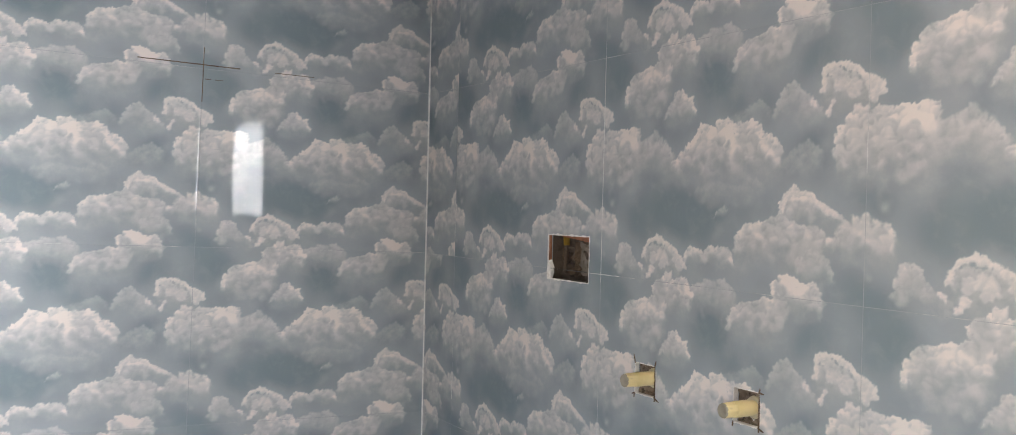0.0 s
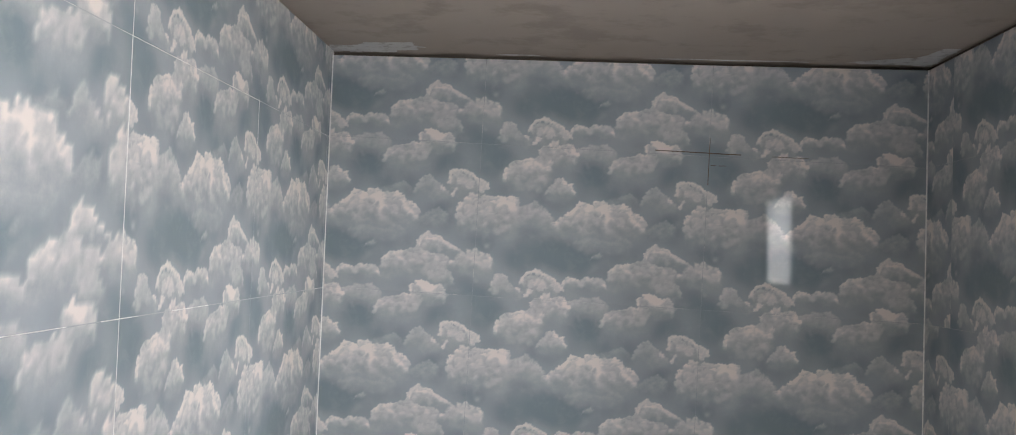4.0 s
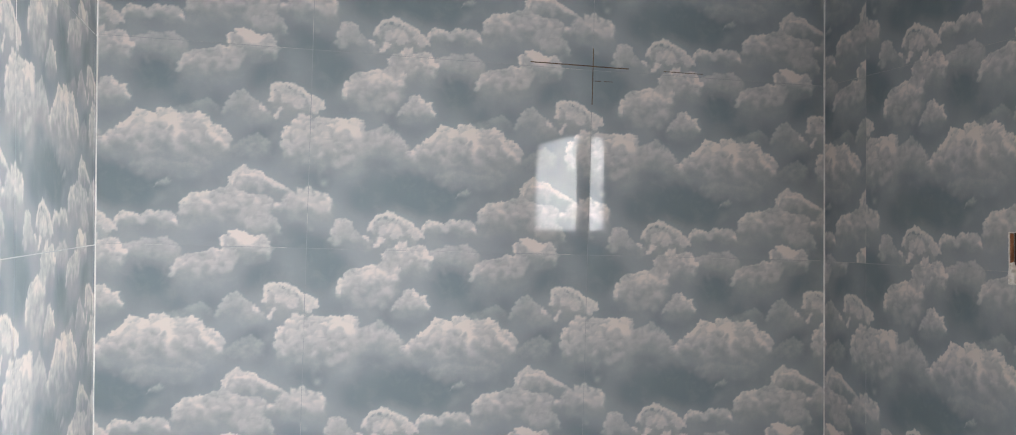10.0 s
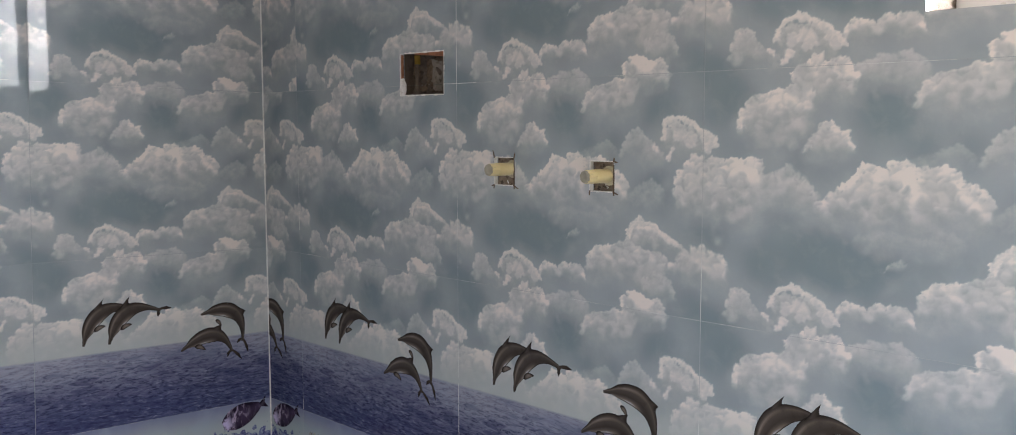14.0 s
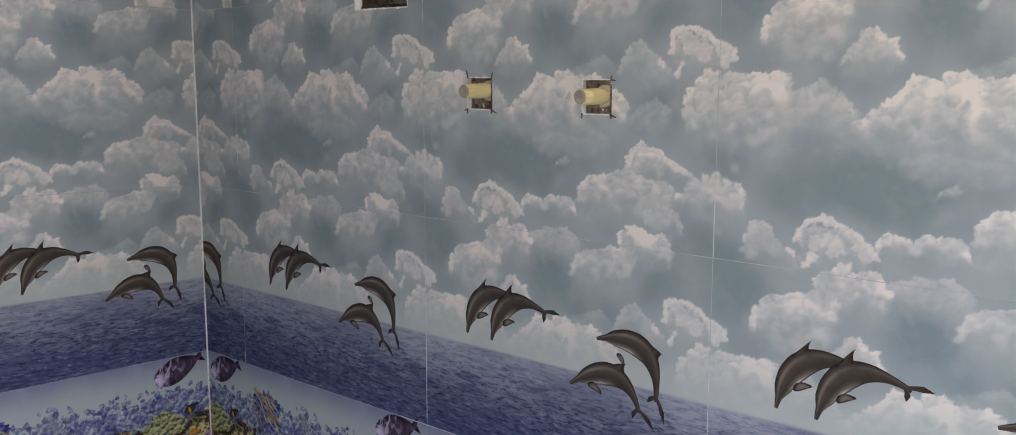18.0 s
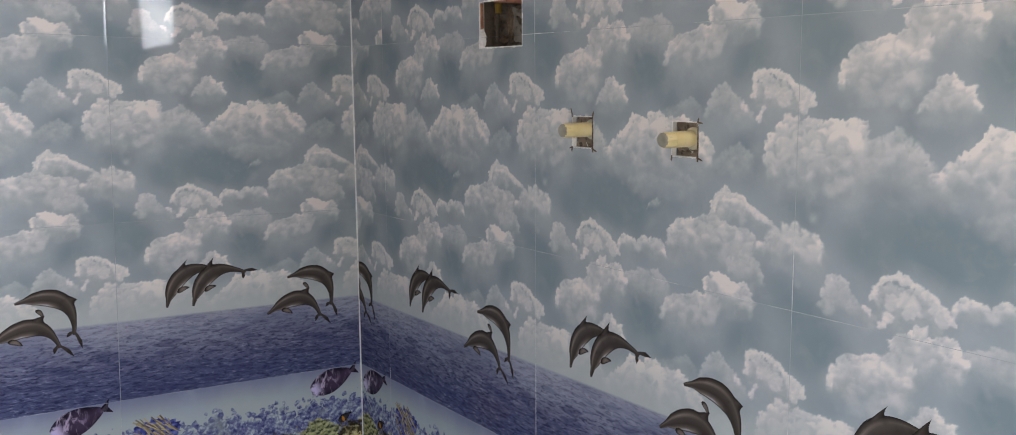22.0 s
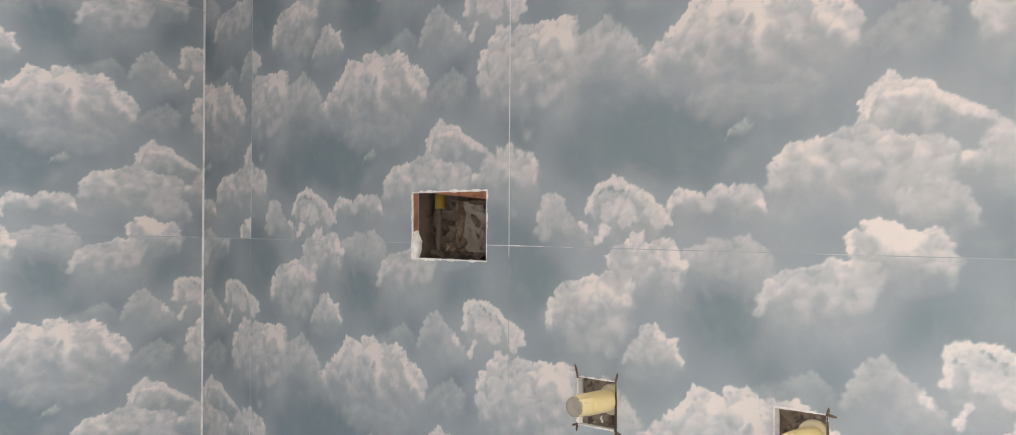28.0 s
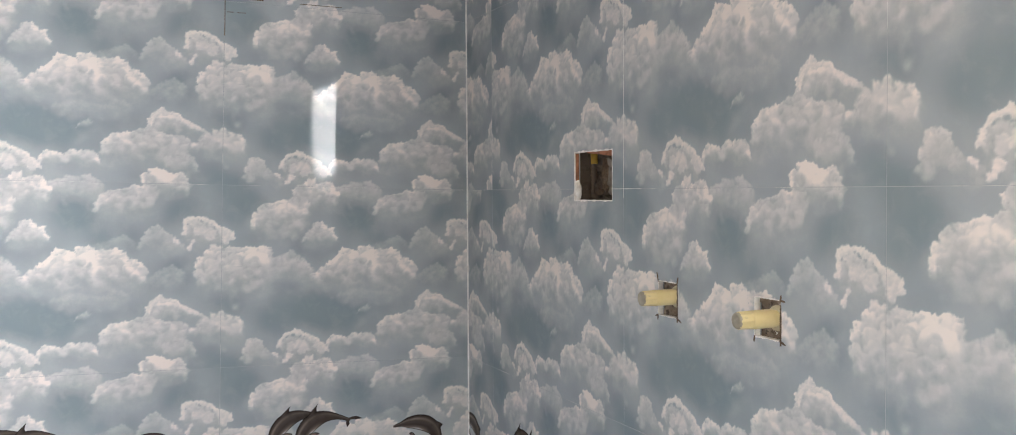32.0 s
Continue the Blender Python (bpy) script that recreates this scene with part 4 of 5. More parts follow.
# ---- the large structure ----
T = 0.12
floor = mesh_object("floor", box_bm((X_LEFT - T, X_RIGHT + T, Y_FRONT - T, Y_BACK + T + 0.03, -0.1, 0.0)), PLAIN_FLOOR)
tagged(floor, "plain grey cement screed floor of the bathroom", "floor", kind="structure")
ceiling = mesh_object("ceiling", box_bm((X_LEFT - T, X_RIGHT + T, Y_FRONT - T, Y_BACK + T + 0.03, Z_CEIL, Z_CEIL + 0.1)), CEILING)
tagged(ceiling, "unpainted grey-beige plaster ceiling, stained at the edges", "ceiling", kind="structure")

def wall_with_openings(x0, x1, y0, y1, z0, z1, openings):
    """Boxes that fill the wall but for its openings."""
    bm = bmesh.new()
    ys = sorted({y0, y1, *(q for o in openings for q in o[:2])})
    for a, b in zip(ys, ys[1:]):
        cuts = sorted((o[2], o[3]) for o in openings if o[0] <= a + 1e-6 and o[1] >= b - 1e-6)
        z = z0
        for lo, hi in cuts:
            if lo > z:
                box(bm, x0, x1, a, b, z, lo)
            z = hi
        box(bm, x0, x1, a, b, z, z1)
    return bm


core = THICK + 0.001
wall_back = mesh_object("wall_back", box_bm((X_LEFT - T, X_RIGHT + T, Y_BACK + 0.03, Y_BACK + 0.03 + T, 0, Z_CEIL)), DARKENED_CEMENT)
tagged(wall_back, "bathroom wall of glossy tiles printed with a cloudy sky", "wall", kind="structure")
wall_left = mesh_object("wall_left", wall_with_openings(X_LEFT - T, X_LEFT - core, Y_FRONT, Y_BACK + 0.03, 0, Z_CEIL, [DOOR]), DARKENED_CEMENT)
tagged(wall_left, "sunlit bathroom wall of glossy cloud-printed tiles", "wall", kind="structure")
wall_front = mesh_object("wall_front", box_bm((X_LEFT - T, X_RIGHT + T, Y_FRONT - T, Y_FRONT, 0, Z_CEIL)), PLASTER)
tagged(wall_front, "plain plastered bathroom wall", "wall", kind="structure")

# Openings through the right wall: y0, y1, z0, z1
BOX_HOLE = (1.427, 1.535, 1.786, 1.852)
PIPE_HOLES = [(1.274, 1.315, 1.6515, 1.692), (1.0895, 1.130, 1.651, 1.691)]
DEEP = 0.055


WIDER = [(o[0] - 0.001, o[1] + 0.001, o[2] - 0.001, o[3] + 0.001) for o in (BOX_HOLE, *PIPE_HOLES)]  # behind the tiles
bm = wall_with_openings(X_RIGHT + core, X_RIGHT + DEEP, Y_FRONT, Y_BACK + 0.03, 0, Z_CEIL, [WIN, *WIDER])
for spans in ((Y_FRONT, WIN[0], 0, Z_CEIL), (WIN[1], Y_BACK + 0.03, 0, Z_CEIL), (WIN[0], WIN[1], 0, WIN[2]), (WIN[0], WIN[1], WIN[3], Z_CEIL)):
    box(bm, X_RIGHT + DEEP, X_RIGHT + T, *spans)
wall_right = mesh_object("wall_right", bm, DARKENED_CEMENT)
tagged(wall_right, "bathroom wall of cloud-printed tiles with cut-outs for pipes", "wall", kind="structure")

# The window in the right wall
window = mesh_object("window_1", box_bm(), FRAME_PAINT)
tagged(window, "small bright ventilator window high in the tiled wall", "window", kind="structure")
y0, y1, z0, z1 = WIN
xf = X_RIGHT + 0.075
part("window_frame", box_bm((xf, xf + 0.03, y0, y0 + 0.018, z0, z1), (xf, xf + 0.03, y1 - 0.018, y1, z0, z1), (xf, xf + 0.03, y0 + 0.018, y1 - 0.018, z0, z0 + 0.018), (xf, xf + 0.03, y0 + 0.018, y1 - 0.018, z1 - 0.018, z1)), FRAME_PAINT, window)
pane = part("pane", box_bm((xf + 0.012, xf + 0.016, y0 + 0.018, y1 - 0.018, z0 + 0.018, z1 - 0.018)), GLASS, window)
pane.visible_shadow = False

# The open doorway in the left wall, unseen and added for its fill lamp
doorway = mesh_object("door_1", box_bm((X_LEFT - T, X_LEFT + 0.004, DOOR[0], DOOR[0] + 0.03, 0, DOOR[3]), (X_LEFT - T, X_LEFT + 0.004, DOOR[1] - 0.03, DOOR[1], 0, DOOR[3]), (X_LEFT - T, X_LEFT + 0.004, DOOR[0] + 0.03, DOOR[1] - 0.03, DOOR[3] - 0.03, DOOR[3])), FRAME_PAINT)
tagged(doorway, "plain white frame of an unseen, assumed bathroom doorway", "door", kind="structure")

# ---- tiles: columns and rows of each wall ----
Z_TOP = 2.2915
ROWS_Z = [ROW0 + n * TILE_H for n in range(-5, 4)]


def tile_rows():
    for z in ROWS_Z:
        lo, hi = max(z, 0.0), min(z + TILE_H, Z_TOP)
        yield z, lo - z + (GAP / 3.2 if lo == z else 0), hi - z - GAP / 3.2


# back wall: its columns lean a little against one another; each starts where the last one ended
BACK_COLUMNS = [(0.334, 0.0, TILE_W, 1.08), (0.334 - TILE_W, 0.0, TILE_W, -0.60), (0.334 - 2 * TILE_W, 0.127, TILE_W, 0.15)]
# the whole field was laid a little out of level, rising away from the right corner
SLANT = Matrix.Translation((X_RIGHT, 0, 1.5)) @ pose(0, 0, 0, 0, 1.4, 0) @ Matrix.Translation((-X_RIGHT, 0, -1.5))
y_edge = Y_BACK - 0.006 - 0.0005
for n, (x0, ua, ub, lean) in enumerate(BACK_COLUMNS):
    left_y = y_edge + (ub - ua) * math.tan(radians(lean))
    turn = SLANT @ Matrix.Translation((x0 + ua, left_y, 0)) @ pose(0, 0, 0, 0, 0, -lean)
    slope = math.tan(radians(1.4))
    for z, va, vb in tile_rows():
        tilt = noise.noise((x0 * 3, z * 2.3, 1.7)) * 0.10
        m = turn @ Matrix.Translation((0, 0, z)) @ pose(0, 0, 0, 90 + tilt, 0, 0) @ Matrix.Translation((-ua, 0, 0))
        highest = z + TILE_H > Z_TOP
        top = (round(Z_TOP - z - (X_RIGHT - x0) * slope, 4), round(slope, 5)) if highest else None
        lay_tile(wall_back, m, row_kind(z + 0.01), ua + GAP / 2, ub - GAP / 2, va, vb, (), top)
    part("grout", box_bm((ua, ub, 0, Z_TOP - (X_RIGHT - x0 - ua) * slope - 0.003, -0.03, -0.0005)), GROUT, wall_back, "", turn @ pose(0, 0, 0, 90, 0, 0) @ Matrix.Translation((-ua, 0, 0)))
    y_edge = left_y
    # raised brown strips that paint the shade of open joints round the upper crossing
    gaps = {0: [(0.0, 0.062, 2.1075, 2.1093), (0.122, 0.192, 2.1075, 2.1085), (0.0, 0.0012, 2.046, 2.138), (0.004, 0.014, 2.0845, 2.0856), (0.020, 0.034, 2.0845, 2.0854)], 1: [(TILE_W - 0.105, TILE_W, 2.1078, 2.1095)]}
    for u, u2, v, v2 in gaps.get(n, ()):
        bm = box_bm((u, u2, v - 0.0009, v2 - 0.0009, -0.001, 0.00028))
        bmesh.ops.subdivide_edges(bm, edges=[e for e in bm.edges if e.calc_length() > 0.006], cuts=14)
        for q in bm.verts:
            q.co.y += 0.00055 * noise.noise((q.co.x * 150, q.co.y * 150, 3.0))
            q.co.x += 0.0004 * noise.noise((q.co.x * 150, q.co.y * 150, 9.0))
        part("joint_shade", bm, CUT_AND_SHADE, wall_back, "dark strip painting the shade in an open tile joint", turn @ pose(0, 0, 0, 90, 0, 0) @ Matrix.Translation((-ua, 0, 0)))

# right wall: across runs from the far corner towards -y
STRIP = 0.125
RIGHT_COLUMNS = [(1.8445 + TILE_W, TILE_W - STRIP + 0.004, TILE_W)] + [(1.8445 - n * TILE_W, 0.0, TILE_W) for n in range(6)]
for y_left, ua, ub in RIGHT_COLUMNS:
    for z, va, vb in tile_rows():
        b = min(ub, y_left - Y_FRONT)
        u0, u1, lift = ua, b, 0.0
        if ub - ua < 0.2 and z > 1.75:  # offcuts of another part of the print
            lift, u0, u1 = 0.10, ua - 0.10, b - 0.10
        holes = []
        for hy0, hy1, hz0, hz1 in (WIN, BOX_HOLE, *PIPE_HOLES):
            h = (max(y_left - hy1 - lift, u0), min(y_left - hy0 - lift, u1), max(hz0 - z, va), min(hz1 - z, vb))
            if h[0] < h[1] and h[2] < h[3]:
                holes.append(tuple(round(q, 4) for q in h))
        tilt = noise.noise((y_left * 3, z * 2.1, 5.2)) * 0.05
        m = Matrix.Translation((X_RIGHT, y_left - lift, z)) @ pose(0, 0, 0, 0, 0, -90) @ pose(0, 0, 0, 90 + tilt, 0, 0)
        lay_tile(wall_right, m, row_kind(z + 0.01), u0 + GAP / 2, u1 - GAP / 2, va, vb, tuple(holes))
bm = wall_with_openings(X_RIGHT + 0.0003, X_RIGHT + core, Y_FRONT, Y_BACK, 0, Z_TOP - 0.002, [WIN, *WIDER])
part("grout", bm, GROUT_PALE, wall_right)

# stretches of the joints that are filled to the brim
def filled_joint(wall, x, face, ya, yb, za, zb, wide, m=None):
    """A thin uneven ridge of filler along a joint of a side wall; face is the way it looks, 1 or -1."""
    long_y, n = yb > ya, 40
    bm = bmesh.new()
    rows = []
    for i in range(n + 1):
        y, z = ya + (yb - ya) * i / n, za + (zb - za) * i / n
        w = wide * max(0.25, 0.8 + 0.9 * noise.noise((y * 45, z * 45, 2.0)) + 0.4 * noise.noise((y * 260, z * 260, 7.0))) * (0.3 if i in (0, n) else 1)
        a, b = ((y, z - w), (y, z + w)) if long_y else ((y - w, z), (y + w, z))
        rows.append([bm.verts.new((x - face * 0.0004, *a)), bm.verts.new((x + face * 0.00022, y, z)), bm.verts.new((x - face * 0.0004, *b))])
    for a, b in zip(rows, rows[1:]):
        for k in range(2):
            bm.faces.new((a[k], a[k + 1], b[k + 1], b[k]))
    bmesh.ops.recalc_face_normals(bm, faces=bm.faces)
    part("joint_filling", bm, GROUT_WHITE, wall, "crisp white joint filling", m)


for ya, yb, za, zb in ((1.398, 1.398, 1.790, 2.104), (1.398, 1.398, 1.212, 1.338), (0.9515, 0.9515, 1.503, 1.560), (1.8445, 1.8445, 1.203, 1.222), (1.8445, 1.8445, 1.545, 1.580), (1.235, 1.455, 1.2012, 1.2012), (1.02, 1.10, 1.2012, 1.2012), (0.70, 0.79, 1.2012, 1.2012), (1.355, 1.43, 1.8012, 1.8012)):
    filled_joint(wall_right, X_RIGHT, -1, ya, yb, za, zb, 0.00085)

# left wall: across runs from the front towards +y
LEFT_Z = 0.0165
LEFT_SLANT = Matrix.Translation((0, 1.062, 1.818)) @ pose(0, 0, 0, 0.6, 0, 0) @ Matrix.Translation((0, -1.062, -1.818))
for n in range(-4, 3):
    y_left = 1.062 + n * TILE_W
    ua, ub = max(0.0, Y_FRONT - y_left), min(TILE_W, Y_BACK + 0.012 - y_left)
    if ub - ua < 0.006:
        continue
    for z, va, vb in tile_rows():
        vb = min(vb, Z_TOP - z - LEFT_Z)
        tilt = noise.noise((y_left * 3, z * 2.1, 3.2)) * 0.1
        m = LEFT_SLANT @ Matrix.Translation((X_LEFT, y_left, z + LEFT_Z)) @ pose(0, 0, 0, 0, 0, 90) @ pose(0, 0, 0, 90 + tilt, 0, 0)
        h = (max(DOOR[0] - y_left, ua), min(DOOR[1] - y_left, ub), max(DOOR[2] - z - LEFT_Z, va), min(DOOR[3] - z - LEFT_Z, vb))
        holes = (tuple(round(q, 4) for q in h),) if h[0] < h[1] and h[2] < h[3] else ()
        if not holes or (h[1] - h[0]) * (h[3] - h[2]) < 0.98 * (ub - ua) * (vb - va):
            lay_tile(wall_left, m, row_kind(z + 0.01), ua + GAP, ub - GAP, va + GAP / 3, vb - GAP / 3, holes)
part("grout", wall_with_openings(X_LEFT - core, X_LEFT - 0.0005, Y_FRONT, Y_BACK, 0, Z_TOP - 0.002, [DOOR]), GROUT_PALE, wall_left)

for ya, yb, za, zb in ((1.062, 1.062, 1.40, 2.27), (1.5085, 1.5085, 2.05, 2.12), (1.02, 1.11, 1.8177, 1.8177), (1.20, 1.33, 1.8177, 1.8177), (0.80, 0.95, 1.8177, 1.8177), (1.06, 1.52, 2.1177, 2.1177)):
    filled_joint(wall_left, X_LEFT, 1, ya, yb, za, zb, 0.00065 if yb > ya else 0.0009, LEFT_SLANT)


# ---- corner grout beads ----
def bead(x, y, wide, seed):
    bm = bmesh.new()
    n = 90
    rows = []
    for i in range(n + 1):
        z = i / n * Z_TOP
        w = wide * (1 + 0.35 * noise.noise((seed, z * 14, 0)) + 0.25 * noise.noise((seed, z * 60, 4)))
        sx = 1 if x < 0 else -1
        rows.append([bm.verts.new((x - sx * 0.004, y - w, z)), bm.verts.new((x + sx * w * 0.4, y - w * 0.6, z)), bm.verts.new((x + sx * w * 0.6, y - w * 0.3, z)), bm.verts.new((x + sx * w, y + 0.012, z))])
    for a, b in zip(rows, rows[1:]):
        for k in range(3):
            bm.faces.new((a[k], a[k + 1], b[k + 1], b[k]))
    return bm


trim = mesh_object("trim", bead(X_RIGHT, Y_BACK - 0.006, 0.0030, 2.0), GROUT_WHITE)
tagged(trim, "uneven white grout line in the tiled corner", "trim", kind="structure")
trim_2 = mesh_object("trim", bead(X_LEFT, y_edge, 0.0028, 7.0), GROUT_WHITE)
tagged(trim_2, "uneven white grout line in the tiled corner", "trim", kind="structure")


# ---- ceiling edge: smears of white putty where it meets the tiles ----
def smear(points, seed):
    """A thin uneven skim on the ceiling between given corners."""
    bm = bmesh.new()
    cx, cy = sum(p[0] for p in points) / len(points), sum(p[1] for p in points) / len(points)
    ring = []
    for a, b in zip(points, points[1:] + points[:1]):
        n = max(3, int(math.hypot(b[0] - a[0], b[1] - a[1]) / 0.008))
        for i in range(n):
            x, y = a[0] + (b[0] - a[0]) * i / n, a[1] + (b[1] - a[1]) * i / n
            q = 1 + 0.28 * noise.noise((x * 40 + seed, y * 40, 0)) + 0.2 * noise.noise((x * 130, y * 130 + seed, 2))
            ring.append(bm.verts.new((cx + (x - cx) * q, cy + (y - cy) * q, Z_CEIL - 0.0006)))
    mid = bm.verts.new((cx, cy, Z_CEIL - 0.0022))
    for a, b in zip(ring, ring[1:] + ring[:1]):
        bm.faces.new((mid, b, a))
    return bm


R, L, B = X_RIGHT, X_LEFT, Y_BACK
for n, points in enumerate((
    [(L - 0.005, B + 0.005), (L + 0.10, B - 0.004), (L + 0.17, B - 0.03), (L + 0.16, B - 0.075), (L + 0.04, B - 0.06), (L - 0.005, B - 0.06)],
    [(L + 0.05, B - 0.04), (L + 0.20, B - 0.055), (L + 0.17, B - 0.10), (L + 0.08, B - 0.085)],
    [(R - 0.17, B - 0.016), (R + 0.005, B - 0.005), (R, B - 0.06), (R - 0.07, B - 0.075)],
    [(R - 0.002, B - 0.03), (R - 0.002, B - 0.16), (R - 0.03, B - 0.15), (R - 0.055, B - 0.05)],
    [(L + 0.33, B - 0.004), (L + 0.42, B - 0.004), (L + 0.40, B - 0.016), (L + 0.35, B - 0.014)],
    [(L + 0.62, B - 0.008), (L + 0.95, B - 0.012), (L + 0.90, B - 0.02), (L + 0.68, B - 0.016)],
)):
    part("putty_smear", smear(points, n * 3.1), PUTTY, ceiling, "white putty skim")


# ---- the square recess with its broken mortar, and the white chips round the cut-outs ----
def rough_back(y0, y1, z0, z1, depth, seed, amount):
    """An uneven mortar face at the bottom of a cut-out."""
    bm = bmesh.new()
    n = 14
    grid = [[bm.verts.new((X_RIGHT + depth - amount * (0.6 + noise.noise((i * 0.45 + seed, j * 0.45, seed)) + 0.6 * noise.noise((i * 1.1, j * 1.1 + seed, 2))), y0 + (y1 - y0) * i / n, z0 + (z1 - z0) * j / n)) for j in range(n + 1)] for i in range(n + 1)]
    for i in range(n):
        for j in range(n):
            bm.faces.new((grid[i][j], grid[i][j + 1], grid[i + 1][j + 1], grid[i + 1][j]))
    return bm


def chip_ring(y0, y1, z0, z1, wide, seed, lip=0.006):
    """The chipped white edge of a cut in a tile: a ragged band round it and the bare tile body down its sides."""
    bm = bmesh.new()
    rings = [[], [], []]
    sides = [((y0, z0), (y1, z0)), ((y1, z0), (y1, z1)), ((y1, z1), (y0, z1)), ((y0, z1), (y0, z0))]
    cy, cz = (y0 + y1) / 2, (z0 + z1) / 2
    for a, b in sides:
        for i in range(30):
            y, z = a[0] + (b[0] - a[0]) * i / 30, a[1] + (b[1] - a[1]) * i / 30
            w = wide * max(0.30, 0.55 + 0.9 * noise.noise((y * 160 + seed, z * 160, 1)) + 0.6 * noise.noise((y * 600, z * 600, seed)))
            sy, sz = (0 if a[0] != b[0] else math.copysign(1, y - cy)), (0 if a[1] != b[1] else math.copysign(1, z - cz))
            if i == 0:
                sy, sz = math.copysign(1, y - cy), math.copysign(1, z - cz)
            q = 0.0004 + 0.25 * w * (1 + noise.noise((y * 400, z * 400, seed + 3)))
            rings[0].append(bm.verts.new((X_RIGHT + lip, y - sy * 0.0004, z - sz * 0.0004)))
            rings[1].append(bm.verts.new((X_RIGHT - 0.0003, y - sy * q, z - sz * q)))
            rings[2].append(bm.verts.new((X_RIGHT - 0.00045, y + sy * w, z + sz * w)))
    n = len(rings[0])
    for p, q in zip(rings, rings[1:]):
        for i in range(n):
            j = (i + 1) % n
            bm.faces.new((p[i], p[j], q[j], q[i]))
    return bm


def saw_cut(y, z, dy, dz, wide):
    """A short tapering overcut of the tile saw, running on past a corner."""
    bm = bmesh.new()
    d = Vector((dy, dz))
    n = Vector((-dz, dy)).normalized() * wide
    x = X_RIGHT - 0.00055
    pts = [(y - d.x * 0.15 + n.x, z - d.y * 0.15 + n.y), (y + d.x * 0.6 + n.x * 1.25, z + d.y * 0.6 + n.y * 1.25), (y + d.x + n.x * 0.4, z + d.y + n.y * 0.4), (y + d.x - n.x * 0.4, z + d.y - n.y * 0.4), (y + d.x * 0.6 - n.x, z + d.y * 0.6 - n.y), (y - d.x * 0.15 - n.x, z - d.y * 0.15 - n.y)]
    front = [bm.verts.new((x, *p)) for p in pts]
    back = [bm.verts.new((x + 0.0005, *p)) for p in pts]
    bm.faces.new(front)
    for i in range(6):
        j = (i + 1) % 6
        bm.faces.new((front[i], back[i], back[j], front[j]))
    return bm


y0, y1, z0, z1 = BOX_HOLE
part("mortar_face", rough_back(y0 - 0.001, y1 + 0.001, z0 - 0.001, z1 + 0.001, 0.036, 3.0, 0.011), DARKENED_CEMENT, wall_right, "broken grey mortar")
part("chipped_edge", chip_ring(y0, y1, z0, z1, 0.0020, 4.0, 0.0011), CHIP, wall_right, "chipped white tile edge")
bm = box_bm((X_RIGHT + 0.0012, X_RIGHT + 0.0055, y1 - 0.0022, y1 - 0.0001, z0 + 0.018, z1 - 0.001))
roughen(bm, 0.0012, 120, 3, 1.0)
part("brick_face", bm, BRICK, wall_right, "exposed orange brick")
bm = bmesh.new()
v = box(bm, X_RIGHT + 0.0015, X_RIGHT + 0.034, y0 + 0.001, y1 - 0.034, z1 - 0.008, z1 - 0.0002)
for q in v:
    if q.co.z < z1 - 0.005 and q.co.y > y0 + 0.02:
        q.co.z += 0.006
roughen(bm, 0.0008, 120, 3, 5.0)
part("brick_face", bm, BRICK, wall_right, "exposed orange brick")
bm = bmesh.new()
bmesh.ops.create_icosphere(bm, subdivisions=3, radius=0.011)
bmesh.ops.scale(bm, vec=(0.45, 0.42, 1.35), verts=bm.verts)
roughen(bm, 0.0022, 160, 0, 2.0)
part("putty_lump", bm, CHIP, wall_right, "white putty lump on the cut edge", Matrix.Translation((X_RIGHT + 0.004, y1 - 0.002, z0 + 0.013)))
for n, (dy, dz, r) in enumerate(((0.035, 0.010, 0.006), (0.060, 0.008, 0.009), (0.082, 0.007, 0.007), (0.020, 0.034, 0.006), (0.052, 0.040, 0.005), (0.030, 0.052, 0.006))):
    bm = bmesh.new()
    bmesh.ops.create_icosphere(bm, subdivisions=2, radius=r)
    bmesh.ops.scale(bm, vec=(0.5, 1.2, 0.7), verts=bm.verts)
    roughen(bm, r * 0.7, 190, 0, n * 2.0)
    part("mortar_lump", bm, DARKENED_CEMENT, wall_right, "", Matrix.Translation((X_RIGHT + 0.028, y0 + dy, z0 + dz)))

# dark lumps that imitate the shade in hollows of the mortar
for n, (dy, dz, ry, rz) in enumerate(((0.062, 0.040, 0.006, 0.017), (0.012, 0.045, 0.007, 0.012), (0.066, 0.020, 0.004, 0.008), (0.034, 0.056, 0.010, 0.003))):
    bm = bmesh.new()
    bmesh.ops.create_icosphere(bm, subdivisions=3, radius=1.0)
    bmesh.ops.scale(bm, vec=(0.004, ry, rz), verts=bm.verts)
    roughen(bm, 0.003, 180, 0, n * 3.3)
    part("hollow_shade", bm, CUT_AND_SHADE, wall_right, "dark lump coloured as the shade of a mortar hollow", Matrix.Translation((X_RIGHT + 0.026, y0 + dy, z0 + dz)))


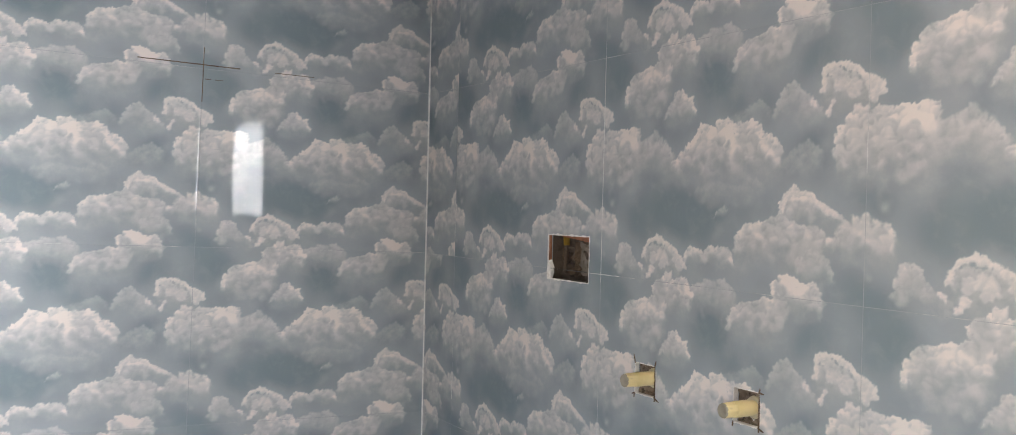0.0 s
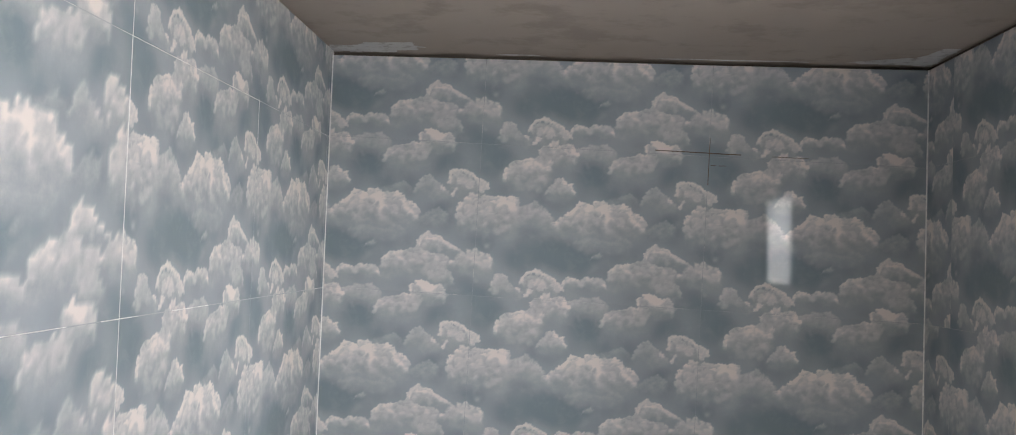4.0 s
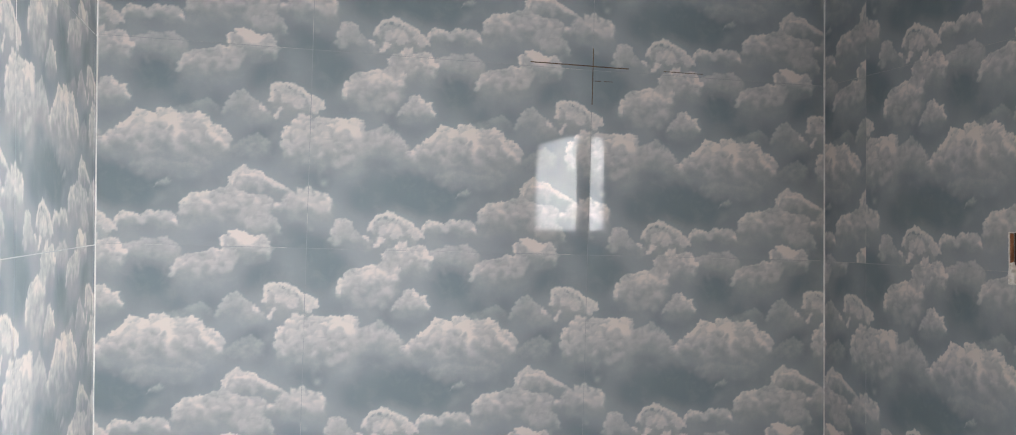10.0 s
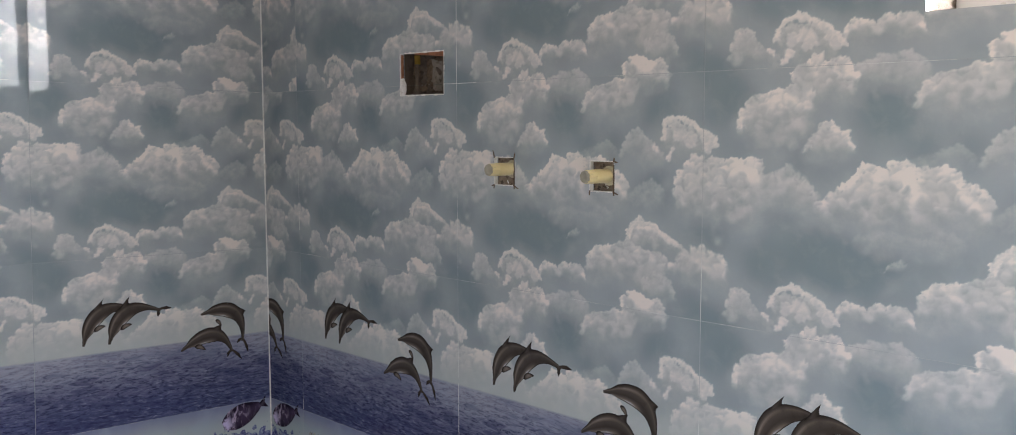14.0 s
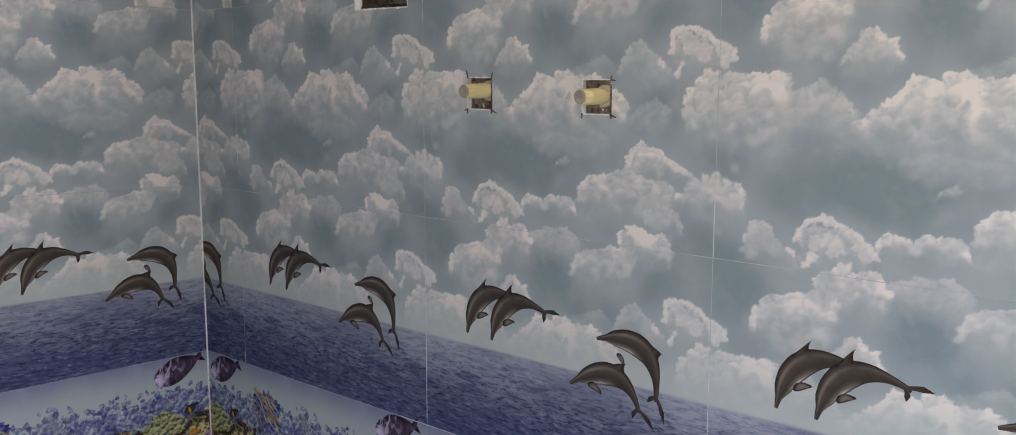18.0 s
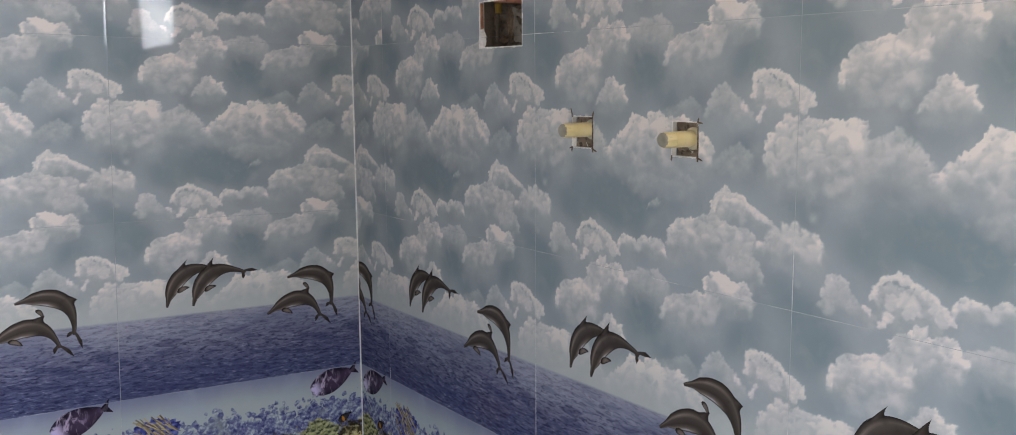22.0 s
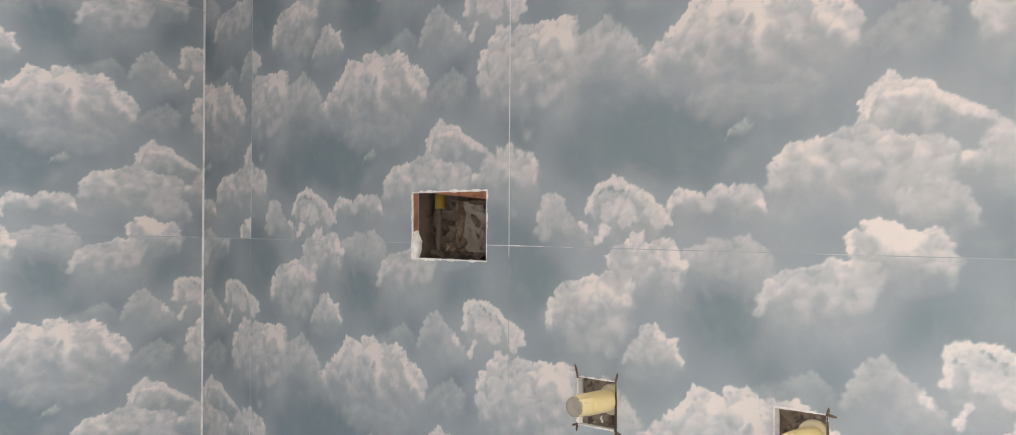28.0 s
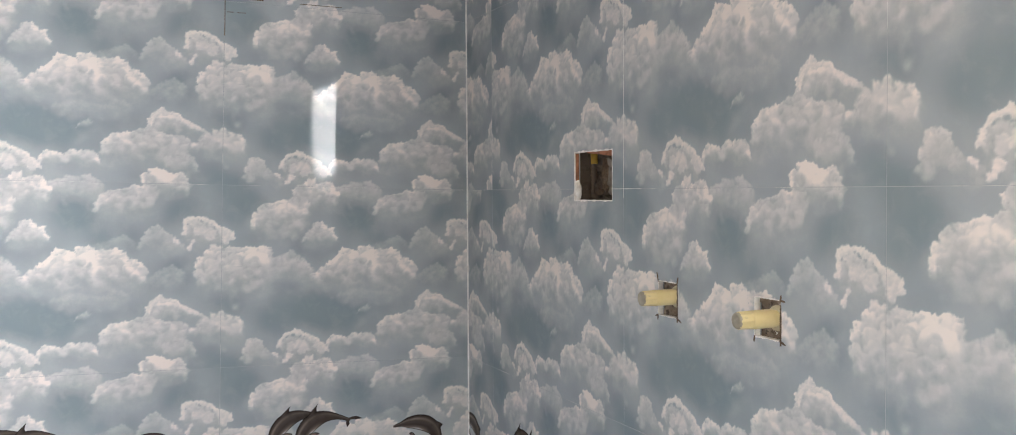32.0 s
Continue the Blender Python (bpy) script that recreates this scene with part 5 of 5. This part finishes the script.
def tube(p, q, r0, r1, n=24, caps=True):
    bm = bmesh.new()
    p, q = Vector(p), Vector(q)
    m = (q - p).to_track_quat("Z", "Y").to_matrix()
    rings = []
    for c, r in ((p, r0), (q, r1)):
        rings.append([bm.verts.new(c + m @ Vector((math.cos(i / n * math.tau) * r, math.sin(i / n * math.tau) * r, 0))) for i in range(n)])
    for i in range(n):
        j = (i + 1) % n
        bm.faces.new((rings[0][i], rings[0][j], rings[1][j], rings[1][i])).smooth = True
    if caps:
        bm.faces.new(rings[0][::-1])
        bm.faces.new(rings[1])
    return bm


bm = rough_back(y0 + 0.004, y1 - 0.042, z0 + 0.007, z1 - 0.009, 0.026, 6.0, 0.0014)
part("mortar_slab", bm, SLAB, wall_right, "flat patch of grey mortar")
# more dark lumps round the slab, coloured as shaded hollows
for n, (dy, dz, ry, rz) in enumerate(((0.064, 0.036, 0.0035, 0.021), (0.058, 0.016, 0.005, 0.004), (0.006, 0.044, 0.005, 0.010), (0.030, 0.0565, 0.022, 0.0022), (0.078, 0.012, 0.008, 0.005), (0.096, 0.040, 0.004, 0.016))):
    bm = bmesh.new()
    bmesh.ops.create_icosphere(bm, subdivisions=3, radius=1.0)
    bmesh.ops.scale(bm, vec=(0.004, ry, rz), verts=bm.verts)
    roughen(bm, 0.003, 220, 0, n * 2.3 + 1)
    part("hollow_shade", bm, CUT_AND_SHADE, wall_right, "dark lump coloured as the shade of a mortar hollow", Matrix.Translation((X_RIGHT + 0.0235, y0 + dy, z0 + dz)))

# the tube takes the cement that is darkened as recess shade
conduit = mesh_object("conduit_end", tube((X_RIGHT + 0.018, y1 - 0.020, z0 + 0.008), (X_RIGHT + 0.022, y1 - 0.016, z1 - 0.010), 0.0026, 0.0030, 14), DARKENED_CEMENT)
tagged(conduit, "dusty tan conduit end inside the square wall recess", "conduit")
part("cap", tube((X_RIGHT + 0.022, y1 - 0.0170, z1 - 0.016), (X_RIGHT + 0.022, y1 - 0.0160, z1 - 0.002), 0.0046, 0.0050, 18), TAPE, conduit, "yellow plastic cap")


# ---- capped water pipes standing out of their cut-outs ----
def lathe(profile, n=32, squash=()):
    """A turned body along -x from (distance, radius) pairs."""
    bm = bmesh.new()
    rings = [[bm.verts.new((-d, math.cos(i / n * math.tau) * r, math.sin(i / n * math.tau) * r)) for i in range(n)] for d, r in profile]
    for a, b in zip(rings, rings[1:]):
        for i in range(n):
            j = (i + 1) % n
            bm.faces.new((a[i], a[j], b[j], b[i])).smooth = True
    bm.faces.new(rings[0])
    bm.faces.new(rings[-1][::-1])
    return bm


def water_pipe(y, z, long, swing, lift, seed, label):
    thing = new("water_pipe")
    thing.matrix_basis = Matrix.Translation((X_RIGHT, y, z)) @ pose(0, 0, 0, 0, lift, swing)
    tagged(thing, label, "pipe", "capped water pipes")
    part("pipe_body", lathe([(-0.05, 0.0084), (-0.002, 0.0084), (0.0, 0.0092), (0.014, 0.0093), (long * 0.62, 0.0092), (long * 0.63, 0.0089)]), PIPE, thing)
    bm = lathe([(long * 0.62, 0.0086), (long * 0.635, 0.0091), (long - 0.0015, 0.0088), (long, 0.0081)], 8)
    for f in bm.faces:
        f.smooth = False
    part("plug", bm, PIPE, thing, "faceted cream plastic plug")
    bm = lathe([(long - 0.0012, 0.0083), (long + 0.0003, 0.0080), (long + 0.0004, 0.0055), (long + 0.0004, 0.0006)], 24)
    roughen(bm, 0.0003, 300, 0, seed)
    part("plug_face", bm, PIPE_END, thing, "dusty grey plug face")
    part("collar", lathe([(-0.030, 0.0128), (-0.006, 0.0130), (-0.004, 0.0122), (-0.004, 0.0095)]), COLLAR, thing, "pale elbow collar set in mortar")
    return thing


water_pipe(1.283, 1.6755, 0.042, 0.0, 0.0, 1.0, "cream plastic pipe with a plug, jutting from a cut tile")
water_pipe(1.1025, 1.6720, 0.042, 0.0, 0.0, 2.0, "cream plastic pipe with a dusty plug, in chipped mortar")

CUTS = [
    [(0, 1, 0.003, 0.010), (1, 1, -0.002, 0.007), (1, 0, -0.009, -0.004), (0, 0, 0.006, -0.002), (0, 0, 0.001, -0.006)],
    [(1, 1, -0.007, -0.001), (1, 1, -0.001, 0.005), (1, 0, -0.008, -0.003), (0, 0, 0.001, -0.006)],
]
for n, (y0, y1, z0, z1) in enumerate(PIPE_HOLES):
    part("mortar_face", rough_back(y0 - 0.001, y1 + 0.001, z0 - 0.001, z1 + 0.001, 0.012, 7.0 + n * 5, 0.006), CHASE, wall_right, "broken grey mortar")
    part("chipped_edge", chip_ring(y0, y1, z0, z1, 0.0013, 8.0 + n), CHIP, wall_right, "chipped white tile edge")
    for right, top, dy, dz in CUTS[n]:
        part("saw_cut", saw_cut(y0 if right else y1, z1 if top else z0, dy, dz, 0.0009), CUT_AND_SHADE, wall_right, "dirty overcut of the tile saw")
    part("saw_cut", saw_cut(y0 - 0.0004, z0 + 0.001, 0.0002, z1 - z0 - 0.002, 0.0010), CUT_AND_SHADE, wall_right, "dirty overcut of the tile saw")
    for k in range(5):
        bm = bmesh.new()
        bmesh.ops.create_icosphere(bm, subdivisions=2, radius=0.006)
        roughen(bm, 0.003, 200, 0, k * 1.7 + n)
        part("mortar_lump", bm, (CHASE, DARKENED_CEMENT, CHIP)[k % 3], wall_right, "", Matrix.Translation((X_RIGHT + 0.014, y0 + 0.006 + 0.007 * k, z0 + 0.005 + 0.029 * (k % 2))))
